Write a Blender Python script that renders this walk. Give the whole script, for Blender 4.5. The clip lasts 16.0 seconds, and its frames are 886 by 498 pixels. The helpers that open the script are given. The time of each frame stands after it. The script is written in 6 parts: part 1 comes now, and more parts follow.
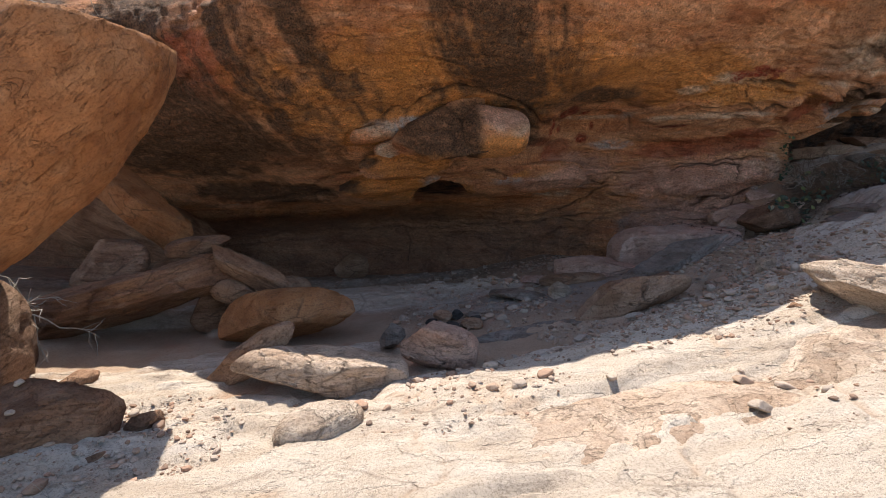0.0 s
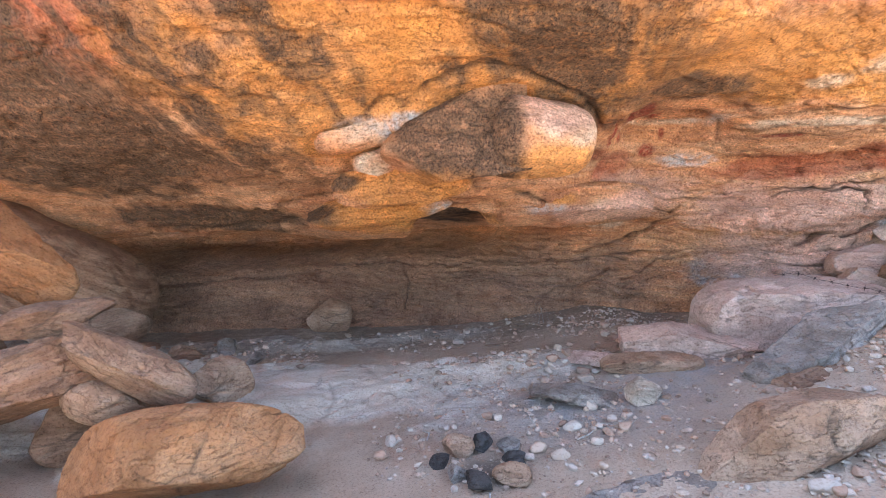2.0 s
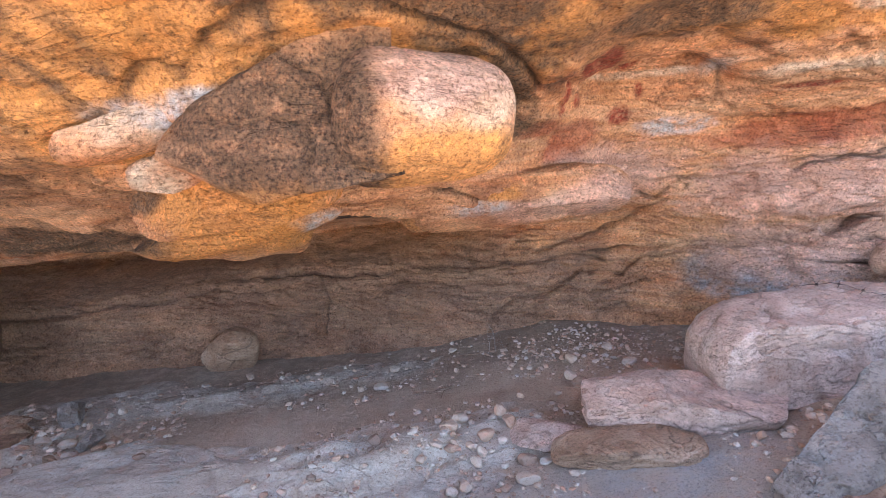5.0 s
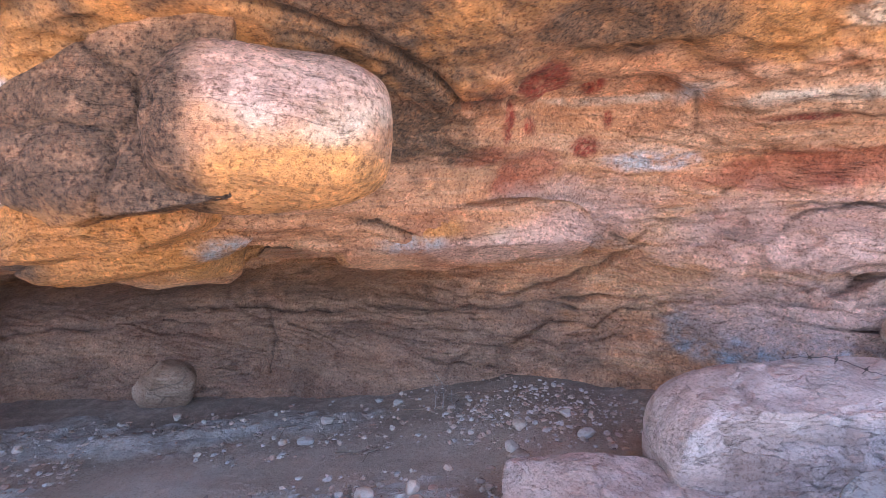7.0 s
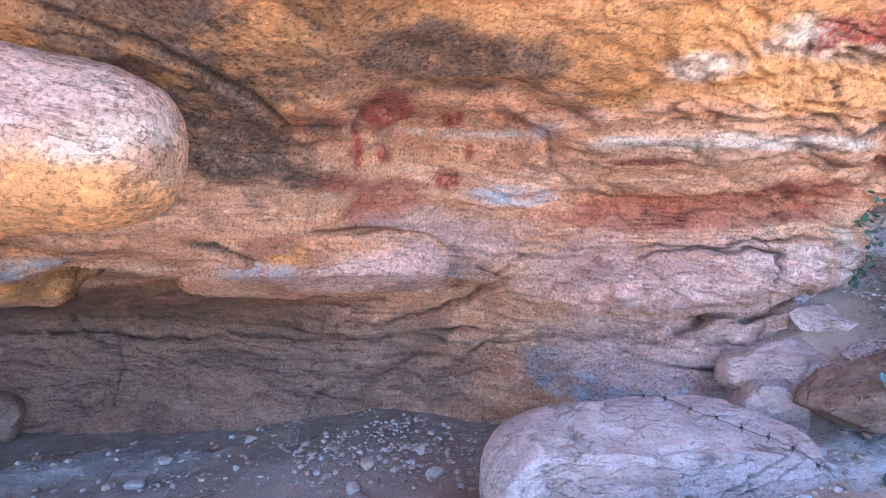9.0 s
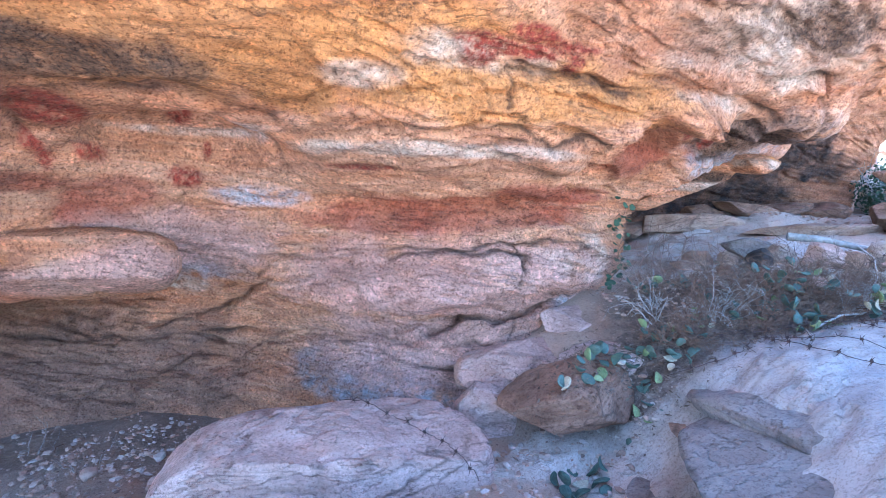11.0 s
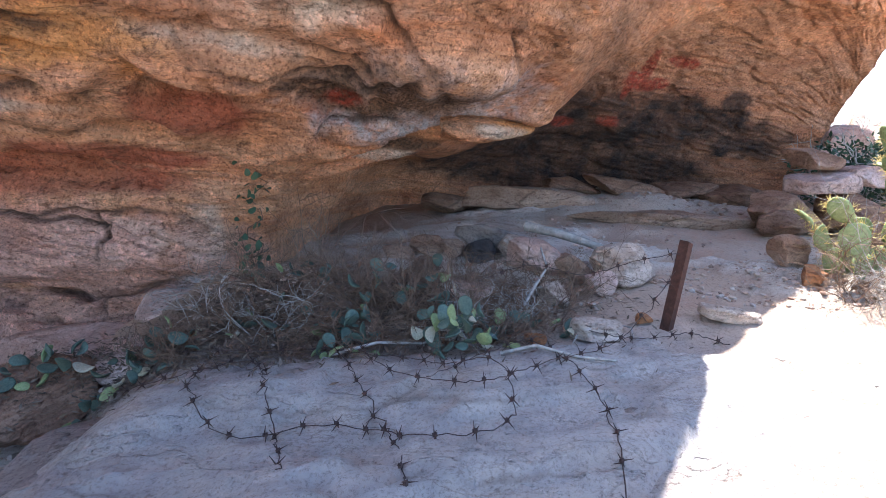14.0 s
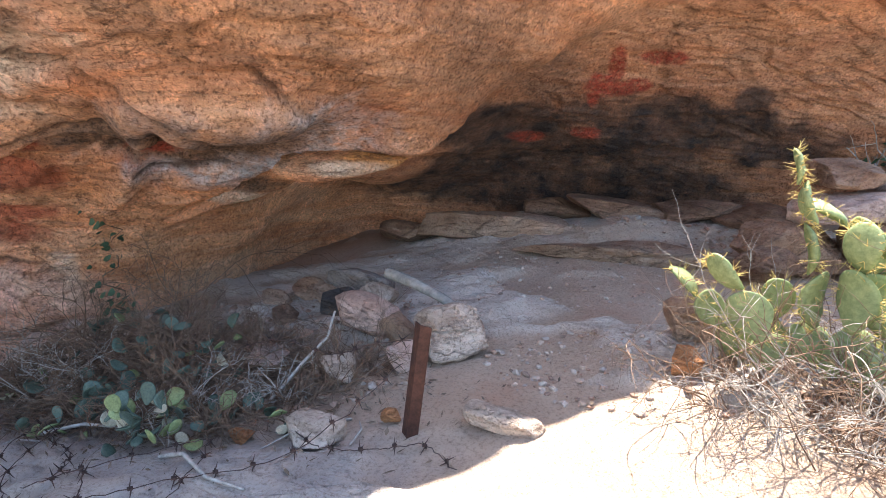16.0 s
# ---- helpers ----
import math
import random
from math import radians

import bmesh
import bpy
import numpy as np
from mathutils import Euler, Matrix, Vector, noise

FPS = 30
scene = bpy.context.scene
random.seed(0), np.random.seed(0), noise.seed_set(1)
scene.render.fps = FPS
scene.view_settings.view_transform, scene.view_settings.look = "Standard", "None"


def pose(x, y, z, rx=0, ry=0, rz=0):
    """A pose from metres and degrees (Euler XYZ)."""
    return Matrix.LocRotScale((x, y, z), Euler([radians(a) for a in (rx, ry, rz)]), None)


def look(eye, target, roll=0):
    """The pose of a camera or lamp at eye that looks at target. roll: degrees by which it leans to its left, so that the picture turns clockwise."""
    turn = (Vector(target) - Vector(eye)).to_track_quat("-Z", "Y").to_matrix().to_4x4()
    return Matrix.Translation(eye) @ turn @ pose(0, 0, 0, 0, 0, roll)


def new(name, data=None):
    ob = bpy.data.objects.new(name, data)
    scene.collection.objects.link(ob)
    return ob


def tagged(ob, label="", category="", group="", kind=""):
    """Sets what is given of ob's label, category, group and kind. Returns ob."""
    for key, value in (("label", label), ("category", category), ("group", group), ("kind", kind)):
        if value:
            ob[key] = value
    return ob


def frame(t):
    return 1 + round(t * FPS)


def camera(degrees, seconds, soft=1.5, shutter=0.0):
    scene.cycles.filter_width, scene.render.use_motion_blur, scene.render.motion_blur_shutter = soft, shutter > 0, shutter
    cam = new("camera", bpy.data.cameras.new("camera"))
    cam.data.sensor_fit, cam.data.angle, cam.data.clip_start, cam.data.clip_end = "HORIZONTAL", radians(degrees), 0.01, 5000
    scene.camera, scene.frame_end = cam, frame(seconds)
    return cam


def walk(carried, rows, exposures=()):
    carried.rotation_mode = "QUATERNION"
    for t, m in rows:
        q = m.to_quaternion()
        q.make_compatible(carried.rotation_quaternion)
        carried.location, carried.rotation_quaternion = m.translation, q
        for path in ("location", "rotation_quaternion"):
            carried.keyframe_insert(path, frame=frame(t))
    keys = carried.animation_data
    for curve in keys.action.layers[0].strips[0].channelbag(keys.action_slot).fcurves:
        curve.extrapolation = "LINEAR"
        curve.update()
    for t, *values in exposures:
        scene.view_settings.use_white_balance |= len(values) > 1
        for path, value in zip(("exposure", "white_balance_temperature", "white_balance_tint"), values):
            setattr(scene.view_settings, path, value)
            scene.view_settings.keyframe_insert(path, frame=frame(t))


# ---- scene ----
cam = camera(78.8, 16.0, 0.7)
# seconds, eye, point looked at, roll
PATH = [
    (0, (-0.048, 0.081, 1.502), (-0.009, 2.059, 1.208), -1.8),
    (0.5, (-0.127, 0.635, 1.428), (-0.09, 2.612, 1.129), -1.8),
    (1, (-0.251, 1.245, 1.462), (-0.214, 3.218, 1.137), -3.3),
    (1.5, (-0.225, 1.778, 1.531), (-0.16, 3.756, 1.237), -1.9),
    (2, (-0.099, 2.333, 1.601), (-0.06, 4.317, 1.351), -1.0),
    (2.5, (-0.04, 2.833, 1.615), (-0.012, 4.81, 1.311), -4.0),
    (3, (0.03, 3.178, 1.681), (-0.044, 5.148, 1.342), -4.0),
    (3.5, (0.255, 3.482, 1.703), (0.086, 5.442, 1.345), -4.2),
    (4, (0.436, 3.678, 1.75), (0.332, 5.641, 1.381), -4.8),
    (4.5, (0.585, 3.817, 1.777), (0.569, 5.785, 1.42), -5.2),
    (5, (0.707, 3.885, 1.783), (0.733, 5.848, 1.399), -4.5),
    (5.2, (0.825, 3.897, 1.786), (0.858, 5.859, 1.398), -3.8),
    (7.3, (1.373, 4.433, 1.685), (1.294, 6.416, 1.438), -1.8),
    (7.5, (1.408, 4.448, 1.673), (1.335, 6.431, 1.428), -1.5),
    (8, (1.624, 4.557, 1.849), (1.822, 6.517, 1.501), 0.5),
    (8.2, (1.658, 4.546, 1.816), (1.831, 6.518, 1.529), 0.9),
    (10.3, (2.42, 4.41, 1.7), (2.72, 6.38, 1.56), 1.7),
    (10.5, (2.594, 4.386, 1.693), (2.905, 6.356, 1.548), 1.7),
    (11, (3.118, 4.345, 1.858), (3.515, 6.294, 1.644), 2.1),
    (11.5, (3.548, 4.705, 1.855), (4.056, 6.63, 1.669), 4.4),
    (12, (4.186, 4.747, 1.927), (4.629, 6.686, 1.716), 7.8),
    (12.5, (4.731, 4.704, 1.987), (5.11, 6.651, 1.735), 8.5),
    (13, (5.341, 4.669, 2.05), (5.623, 6.623, 1.731), 6.6),
    (13.5, (5.844, 4.661, 2.121), (6.013, 6.622, 1.767), 3.2),
    (14, (6.284, 4.745, 2.117), (6.341, 6.701, 1.707), 5.2),
    (14.5, (6.76, 5.072, 2.263), (6.776, 7.052, 1.982), 0.8),
    (15, (7.123, 5.206, 2.435), (6.987, 7.14, 1.945), 0.5),
    (15.5, (7.573, 5.341, 2.49), (7.208, 7.243, 1.991), 3.5),
    (16, (7.96, 5.443, 2.425), (7.48, 7.332, 1.977), 1.9),
]
EXPOSURES = [(0.0, 0.65, 6500, 10), (1.0, 1.4, 6600, 12), (1.5, 2.35, 6500, 10), (2.5, 3.7, 6900, 12), (3.5, 3.75, 8200, 15), (4.3, 3.65, 7400, 15), (5.0, 3.5, 6500, 14), (7.5, 3.5, 5500, 17), (8.2, 3.58, 5200, 17), (10.5, 3.68, 4450, 8), (11.0, 3.52, 4700, 10), (11.5, 3.35, 5000, 18), (12.0, 3.06, 5500, 24), (12.5, 2.92, 5500, 24), (13.0, 2.6, 5600, 18), (13.5, 2.3, 5400, 16), (14.3, 2.15, 5750, 11), (15.0, 1.78, 5900, 11), (15.5, 1.8, 6100, 11), (16.0, 2.28, 6300, 12)]
walk(cam, [(t, look(eye, target, roll)) for t, eye, target, roll in PATH], EXPOSURES)

# ---- world and sun ----
SUN_TO = Vector((-0.08, 0.40, 0.92)).normalized()
world = bpy.data.worlds.new("world")
scene.world = world
world.use_nodes = True
wn = world.node_tree.nodes
sky = wn.new("ShaderNodeTexSky")
sky.sky_type = "NISHITA"
sky.sun_disc = False
sky.sun_elevation = math.asin(SUN_TO.z)
sky.sun_rotation = math.atan2(SUN_TO.x, SUN_TO.y)
world.node_tree.links.new(sky.outputs[0], wn["Background"].inputs[0])
wn["Background"].inputs[1].default_value = 0.14
sun = new("sun", bpy.data.lights.new("sun", "SUN"))
sun.data.energy, sun.data.angle, sun.data.color = 5.0, radians(0.5), (1.0, 0.95, 0.87)
sun.matrix_world = look(SUN_TO * 40, (0, 0, 0))


# ---- numeric helpers ----
def hash3(ix, iy, iz, seed):
    n = (ix * 73856093) ^ (iy * 19349663) ^ (iz * 83492791) ^ (seed * 2654435761 % 2147483647)
    n = (n ^ (n >> 13)) * 1274126177 & 0x7FFFFFFF
    n = (n ^ (n >> 15)) * 668265263 & 0x7FFFFFFF
    return ((n ^ (n >> 16)) & 0xFFFFFF) / float(0xFFFFFF)


def vnoise(p, seed=0):
    """Smooth value noise, -1 to 1, at the rows of p."""
    f = np.floor(p)
    i = f.astype(np.int64)
    u = p - f
    u = u * u * u * (u * (u * 6 - 15) + 10)
    out = np.zeros(len(p))
    for dx in (0, 1):
        wx = u[:, 0] if dx else 1 - u[:, 0]
        for dy in (0, 1):
            wy = u[:, 1] if dy else 1 - u[:, 1]
            for dz in (0, 1):
                wz = u[:, 2] if dz else 1 - u[:, 2]
                out += wx * wy * wz * hash3(i[:, 0] + dx, i[:, 1] + dy, i[:, 2] + dz, seed)
    return out * 2 - 1


def fbm(p, octaves=4, seed=0, gain=0.5):
    out, amp, tot = np.zeros(len(p)), 1.0, 0.0
    for k in range(octaves):
        out += amp * vnoise(p * 2.03 ** k + 17.3 * k, seed + k)
        tot += amp
        amp *= gain
    return out / tot


def smooth(a, b, v):
    k = np.clip((np.asarray(v, float) - a) / (b - a), 0, 1)
    return k * k * (3 - 2 * k)


def bump_at(x, y, cx, cy, rx, ry, turn=0.0):
    """A soft round hill, 1 in the middle and 0 outside."""
    c, s = math.cos(radians(turn)), math.sin(radians(turn))
    a, b = (x - cx) * c + (y - cy) * s, -(x - cx) * s + (y - cy) * c
    return np.clip(1 - (a / rx) ** 2 - (b / ry) ** 2, 0, 1) ** 2


GROUND_X = [-40, -9, -6, -3, -1, 0, 1, 2, 3, 4, 5, 6, 7, 8, 9.5, 12, 40]
GROUND_Z = [-1.5, 0.2, 0.1, -0.05, -0.06, -0.02, 0.02, 0.16, 0.40, 0.70, 0.93, 1.12, 1.28, 1.38, 1.46, 1.5, 1.0]


def ground_z(x, y):
    """The ground's height."""
    x, y = np.asarray(x, float), np.asarray(y, float)
    z = (np.interp(x, GROUND_X, GROUND_Z) + np.interp(x - 0.4, GROUND_X, GROUND_Z) + np.interp(x + 0.4, GROUND_X, GROUND_Z)) / 3
    left = 1 - smooth(3.2, 4.8, x)
    z = z - 0.20 * smooth(6.2, 9.0, y) * left * (1 - smooth(-0.5, 2.5, x) * 0.7)
    z = z - 0.28 * smooth(5.9, 7.0, y) * smooth(1.6, 2.8, x) * (1 - smooth(3.9, 5.0, x))
    z = z + 0.06 * np.clip(y - 7.0, 0, 4) * (1 - left)
    z = z + 0.14 * bump_at(x, y, 5.1, 7.9, 1.3, 1.2)
    z = z - 0.36 * bump_at(x, y, 4.55, 6.55, 0.75, 1.15)
    z = z - 0.05 * np.clip(5.0 - y, 0, 60) * smooth(1.5, 5, x)
    z = z - 0.02 * np.clip(2.0 - y, 0, 60)
    return z


def mesh_grid(name, X, Y, Z, mat):
    """A sheet mesh over 2D arrays of coordinates."""
    rows, cols = X.shape
    verts = np.stack([X.ravel(), Y.ravel(), Z.ravel()], 1)
    idx = np.arange(rows * cols).reshape(rows, cols)
    quads = np.stack([idx[:-1, :-1].ravel(), idx[:-1, 1:].ravel(), idx[1:, 1:].ravel(), idx[1:, :-1].ravel()], 1)
    return fast_mesh(name, verts, quads, mat)


def fast_mesh(name, verts, faces, mat, flat=False):
    me = bpy.data.meshes.new(name)
    k = faces.shape[1]
    me.vertices.add(len(verts))
    me.vertices.foreach_set("co", np.ascontiguousarray(verts, dtype=np.float32).ravel())
    me.loops.add(faces.size)
    me.loops.foreach_set("vertex_index", np.ascontiguousarray(faces, dtype=np.int32).ravel())
    me.polygons.add(len(faces))
    me.polygons.foreach_set("loop_start", np.arange(0, faces.size, k, dtype=np.int32))
    me.polygons.foreach_set("use_smooth", np.full(len(faces), not flat))
    me.update(calc_edges=True)
    me.materials.append(mat)
    return me


def set_attr(me, name, values):
    a = me.attributes.new(name, "FLOAT", "POINT")
    a.data.foreach_set("value", np.ascontiguousarray(values, dtype=np.float32))


# ---- materials ----
class Nodes:
    """Short hand for building a node material."""

    def __init__(self, name, rough=0.9):
        self.mat = bpy.data.materials.new(name)
        self.mat.use_nodes = True
        self.t = self.mat.node_tree
        self.b = self.t.nodes["Principled BSDF"]
        self.b.inputs["Roughness"].default_value = rough
        self.b.inputs["Specular IOR Level"].default_value = 0.25
        geo = self.t.nodes.new("ShaderNodeTexCoord")
        self.co = geo.outputs["Object"]

    def link(self, a, b):
        self.t.links.new(a, b)

    def put(self, socket, v):
        if isinstance(v, bpy.types.NodeSocket):
            self.link(v, socket)
        else:
            socket.default_value = v

    def world_co(self):
        return self.t.nodes.new("ShaderNodeNewGeometry").outputs["Position"]

    def scaled(self, co, s, rot=(0, 0, 0)):
        m = self.t.nodes.new("ShaderNodeMapping")
        m.inputs["Scale"].default_value = s
        m.inputs["Rotation"].default_value = [radians(a) for a in rot]
        self.link(co, m.inputs[0])
        return m.outputs[0]

    def noise(self, co, scale, detail=6, rough=0.6, distort=0.0):
        n = self.t.nodes.new("ShaderNodeTexNoise")
        n.inputs["Scale"].default_value, n.inputs["Detail"].default_value = scale, detail
        n.inputs["Roughness"].default_value, n.inputs["Distortion"].default_value = rough, distort
        self.link(co, n.inputs["Vector"])
        return n.outputs[0]

    def cells(self, co, scale, feature="F1"):
        n = self.t.nodes.new("ShaderNodeTexVoronoi")
        n.feature = feature
        n.inputs["Scale"].default_value = scale
        self.link(co, n.inputs["Vector"])
        return n.outputs[0]

    def ramp(self, fac, stops):
        r = self.t.nodes.new("ShaderNodeValToRGB")
        e = r.color_ramp.elements
        while len(e) < len(stops):
            e.new(0.5)
        for k, (p, c) in enumerate(stops):
            e[k].position = p
            e[k].color = (*c, 1) if isinstance(c, tuple) else (c, c, c, 1)
        self.put(r.inputs[0], fac)
        return r.outputs[0]

    def mix(self, fac, a, b, kind="MIX"):
        m = self.t.nodes.new("ShaderNodeMix")
        m.data_type, m.blend_type = "RGBA", kind
        self.put(m.inputs[0], fac)
        for s, v in ((m.inputs[6], a), (m.inputs[7], b)):
            self.put(s, (*v, 1) if isinstance(v, tuple) else v)
        return m.outputs[2]

    def math(self, op, a, b=0.0):
        m = self.t.nodes.new("ShaderNodeMath")
        m.operation = op
        m.use_clamp = op in ("ADD", "MULTIPLY") and False
        self.put(m.inputs[0], a)
        self.put(m.inputs[1], b)
        return m.outputs[0]

    def attr(self, name):
        a = self.t.nodes.new("ShaderNodeAttribute")
        a.attribute_name = name
        return a.outputs["Fac"]

    def random(self):
        return self.t.nodes.new("ShaderNodeObjectInfo").outputs["Random"]

    def island(self):
        return self.t.nodes.new("ShaderNodeNewGeometry").outputs["Random Per Island"]

    def bump(self, height, strength, dist, below=None):
        n = self.t.nodes.new("ShaderNodeBump")
        n.inputs["Strength"].default_value, n.inputs["Distance"].default_value = strength, dist
        self.link(height, n.inputs["Height"])
        if below is not None:
            self.link(below, n.inputs["Normal"])
        return n.outputs[0]

    def done(self, color, normal=None):
        self.put(self.b.inputs["Base Color"], (*color, 1) if isinstance(color, tuple) else color)
        if normal is not None:
            self.link(normal, self.b.inputs["Normal"])
        return self.mat


def cliff_material():
    n = Nodes("sandstone_cliff", 0.88)
    w = n.world_co()
    bed = n.scaled(w, (0.35, 0.5, 2.6), (4, -6, 0))
    big = n.noise(bed, 1.3, 5, 0.6, 0.6)
    col = n.ramp(big, [(0.28, (0.40, 0.155, 0.07)), (0.45, (0.56, 0.245, 0.11)), (0.58, (0.64, 0.325, 0.165)), (0.75, (0.68, 0.41, 0.245))])
    thin = n.noise(n.scaled(w, (0.8, 1.0, 9.0), (3, -8, 0)), 1.6, 6, 0.65, 0.8)
    col = n.mix(n.ramp(thin, [(0.44, 0.0), (0.64, 0.45)]), col, (0.66, 0.40, 0.25))
    rust = n.noise(w, 1.1, 4, 0.6, 0.4)
    col = n.mix(n.ramp(rust, [(0.55, 0.0), (0.72, 0.6)]), col, (0.38, 0.12, 0.055))
    patch = n.noise(w, 2.3, 6, 0.62)
    col = n.mix(n.math("MULTIPLY", n.attr("rust"), n.ramp(patch, [(0.25, 0.55), (0.7, 1.0)])), col, (0.36, 0.10, 0.05))
    orange = n.math("MULTIPLY", n.attr("orange"), n.ramp(patch, [(0.2, 0.6), (0.7, 1.0)]))
    col = n.mix(orange, col, (0.62, 0.27, 0.075))
    pale = n.math("MULTIPLY", n.attr("pale"), n.ramp(n.noise(w, 5.0, 8, 0.68), [(0.32, 0.15), (0.62, 1.0)]))
    col = n.mix(pale, col, (0.68, 0.53, 0.39))
    blue = n.math("MULTIPLY", n.attr("blue"), n.ramp(n.noise(w, 7.0, 8, 0.7), [(0.35, 0.0), (0.62, 1.0)]))
    col = n.mix(blue, col, (0.46, 0.46, 0.47))
    pink = n.math("MULTIPLY", n.attr("pink"), n.ramp(patch, [(0.25, 0.6), (0.7, 1.0)]))
    col = n.mix(pink, col, (0.62, 0.36, 0.265))
    grain = n.noise(w, 55, 5, 0.75)
    vedge = n.noise(w, 14, 7, 0.75)
    varn = n.math("MULTIPLY", n.attr("varnish"), n.ramp(vedge, [(0.28, 0.5), (0.50, 1.0)]))
    col = n.mix(varn, col, n.mix(n.ramp(grain, [(0.35, 0.0), (0.65, 1.0)]), (0.075, 0.042, 0.026), (0.185, 0.105, 0.058)))
    # brown bed rock, with the shade of the recesses worked into its tone
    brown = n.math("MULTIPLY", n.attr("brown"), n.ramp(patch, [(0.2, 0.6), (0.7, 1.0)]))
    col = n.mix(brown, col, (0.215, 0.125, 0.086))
    soot_shade = n.math("MULTIPLY", n.attr("soot_shade"), n.ramp(n.noise(w, 3.2, 7, 0.68), [(0.25, 0.5), (0.6, 1.0)]))
    col = n.mix(soot_shade, col, (0.035, 0.028, 0.025))
    red = n.math("MULTIPLY", n.attr("pigment"), n.ramp(n.noise(w, 26, 5, 0.7), [(0.34, 0.25), (0.55, 1.0)]))
    col = n.mix(red, col, (0.30, 0.055, 0.03))
    crack = n.attr("crack")
    col = n.mix(n.math("MULTIPLY", crack, 0.85), col, (0.05, 0.03, 0.02))
    col = n.mix(n.ramp(grain, [(0.37, 0.9), (0.50, 0.0)]), col, n.mix(1.0, col, (0.36, 0.30, 0.26), "MULTIPLY"))
    mott = n.noise(w, 11, 8, 0.75)
    col = n.mix(n.ramp(mott, [(0.50, 0.0), (0.64, 0.7)]), col, n.mix(1.0, col, (1.45, 1.45, 1.5), "MULTIPLY"))
    dull = n.noise(w, 6.5, 8, 0.72, 0.5)
    col = n.mix(n.ramp(dull, [(0.36, 0.6), (0.47, 0.0)]), col, n.mix(1.0, col, (0.58, 0.50, 0.44), "MULTIPLY"))
    warp = n.mix(0.15, w, n.noise(w, 2.2, 5, 0.6), "ADD")
    fis = n.ramp(n.cells(n.scaled(warp, (0.5, 0.8, 1.7), (0, -8, 0)), 1.5, "DISTANCE_TO_EDGE"), [(0.0, 1.0), (0.016, 0.0)])
    fis = n.math("MULTIPLY", fis, n.ramp(n.noise(w, 1.3, 3, 0.5), [(0.47, 0.0), (0.58, 1.0)]))
    col = n.mix(n.math("MULTIPLY", fis, 0.3), col, (0.06, 0.035, 0.025))
    fine = n.noise(w, 110, 3, 0.75)
    h1 = n.bump(fine, 1.0, 0.010)
    pits = n.noise(w, 30, 7, 0.75)
    h2 = n.bump(pits, 1.0, 0.045, h1)
    lam = n.noise(n.scaled(w, (1.2, 1.6, 16), (3, -7, 0)), 1.7, 7, 0.7, 0.7)
    h3 = n.bump(lam, 0.8, 0.025, h2)
    flake = n.noise(n.scaled(w, (0.8, 1.0, 2.4), (6, -9, 0)), 1.5, 8, 0.62, 0.4)
    edge = n.ramp(flake, [(0.44, 0.0), (0.452, 0.4), (0.525, 0.45), (0.537, 1.0)])
    h4 = n.bump(edge, 1.0, 0.05, h3)
    # dark rims draw the shadow cracks under flake edges in colour
    rim = n.ramp(flake, [(0.436, 0.0), (0.444, 0.55), (0.452, 0.0), (0.522, 0.0), (0.529, 0.5), (0.537, 0.0)])
    col = n.mix(n.math("MULTIPLY", rim, n.ramp(n.noise(w, 2.1, 4, 0.6), [(0.42, 0.0), (0.58, 1.0)])), col, (0.09, 0.055, 0.038))
    col = n.mix(n.ramp(flake, [(0.525, 0.0), (0.537, 0.35)]), col, n.mix(1.0, col, (1.3, 1.25, 1.2), "MULTIPLY"))
    col = n.mix(n.ramp(flake, [(0.44, 0.3), (0.452, 0.0)]), col, n.mix(1.0, col, (0.72, 0.66, 0.6), "MULTIPLY"))
    hair = n.noise(n.scaled(w, (0.9, 1.1, 3.2), (5, -8, 0)), 3.2, 8, 0.66, 0.6)
    line = n.ramp(hair, [(0.487, 0.0), (0.496, 0.75), (0.505, 0.0)])
    col = n.mix(n.math("MULTIPLY", line, n.ramp(n.noise(w, 2.7, 4, 0.6), [(0.45, 0.0), (0.58, 1.0)])), col, (0.11, 0.062, 0.040))
    salt = n.noise(w, 38, 6, 0.8)
    col = n.mix(n.ramp(salt, [(0.52, 0.0), (0.62, 0.8)]), col, n.mix(1.0, col, (1.55, 1.5, 1.45), "MULTIPLY"))
    return n.done(col, h4)


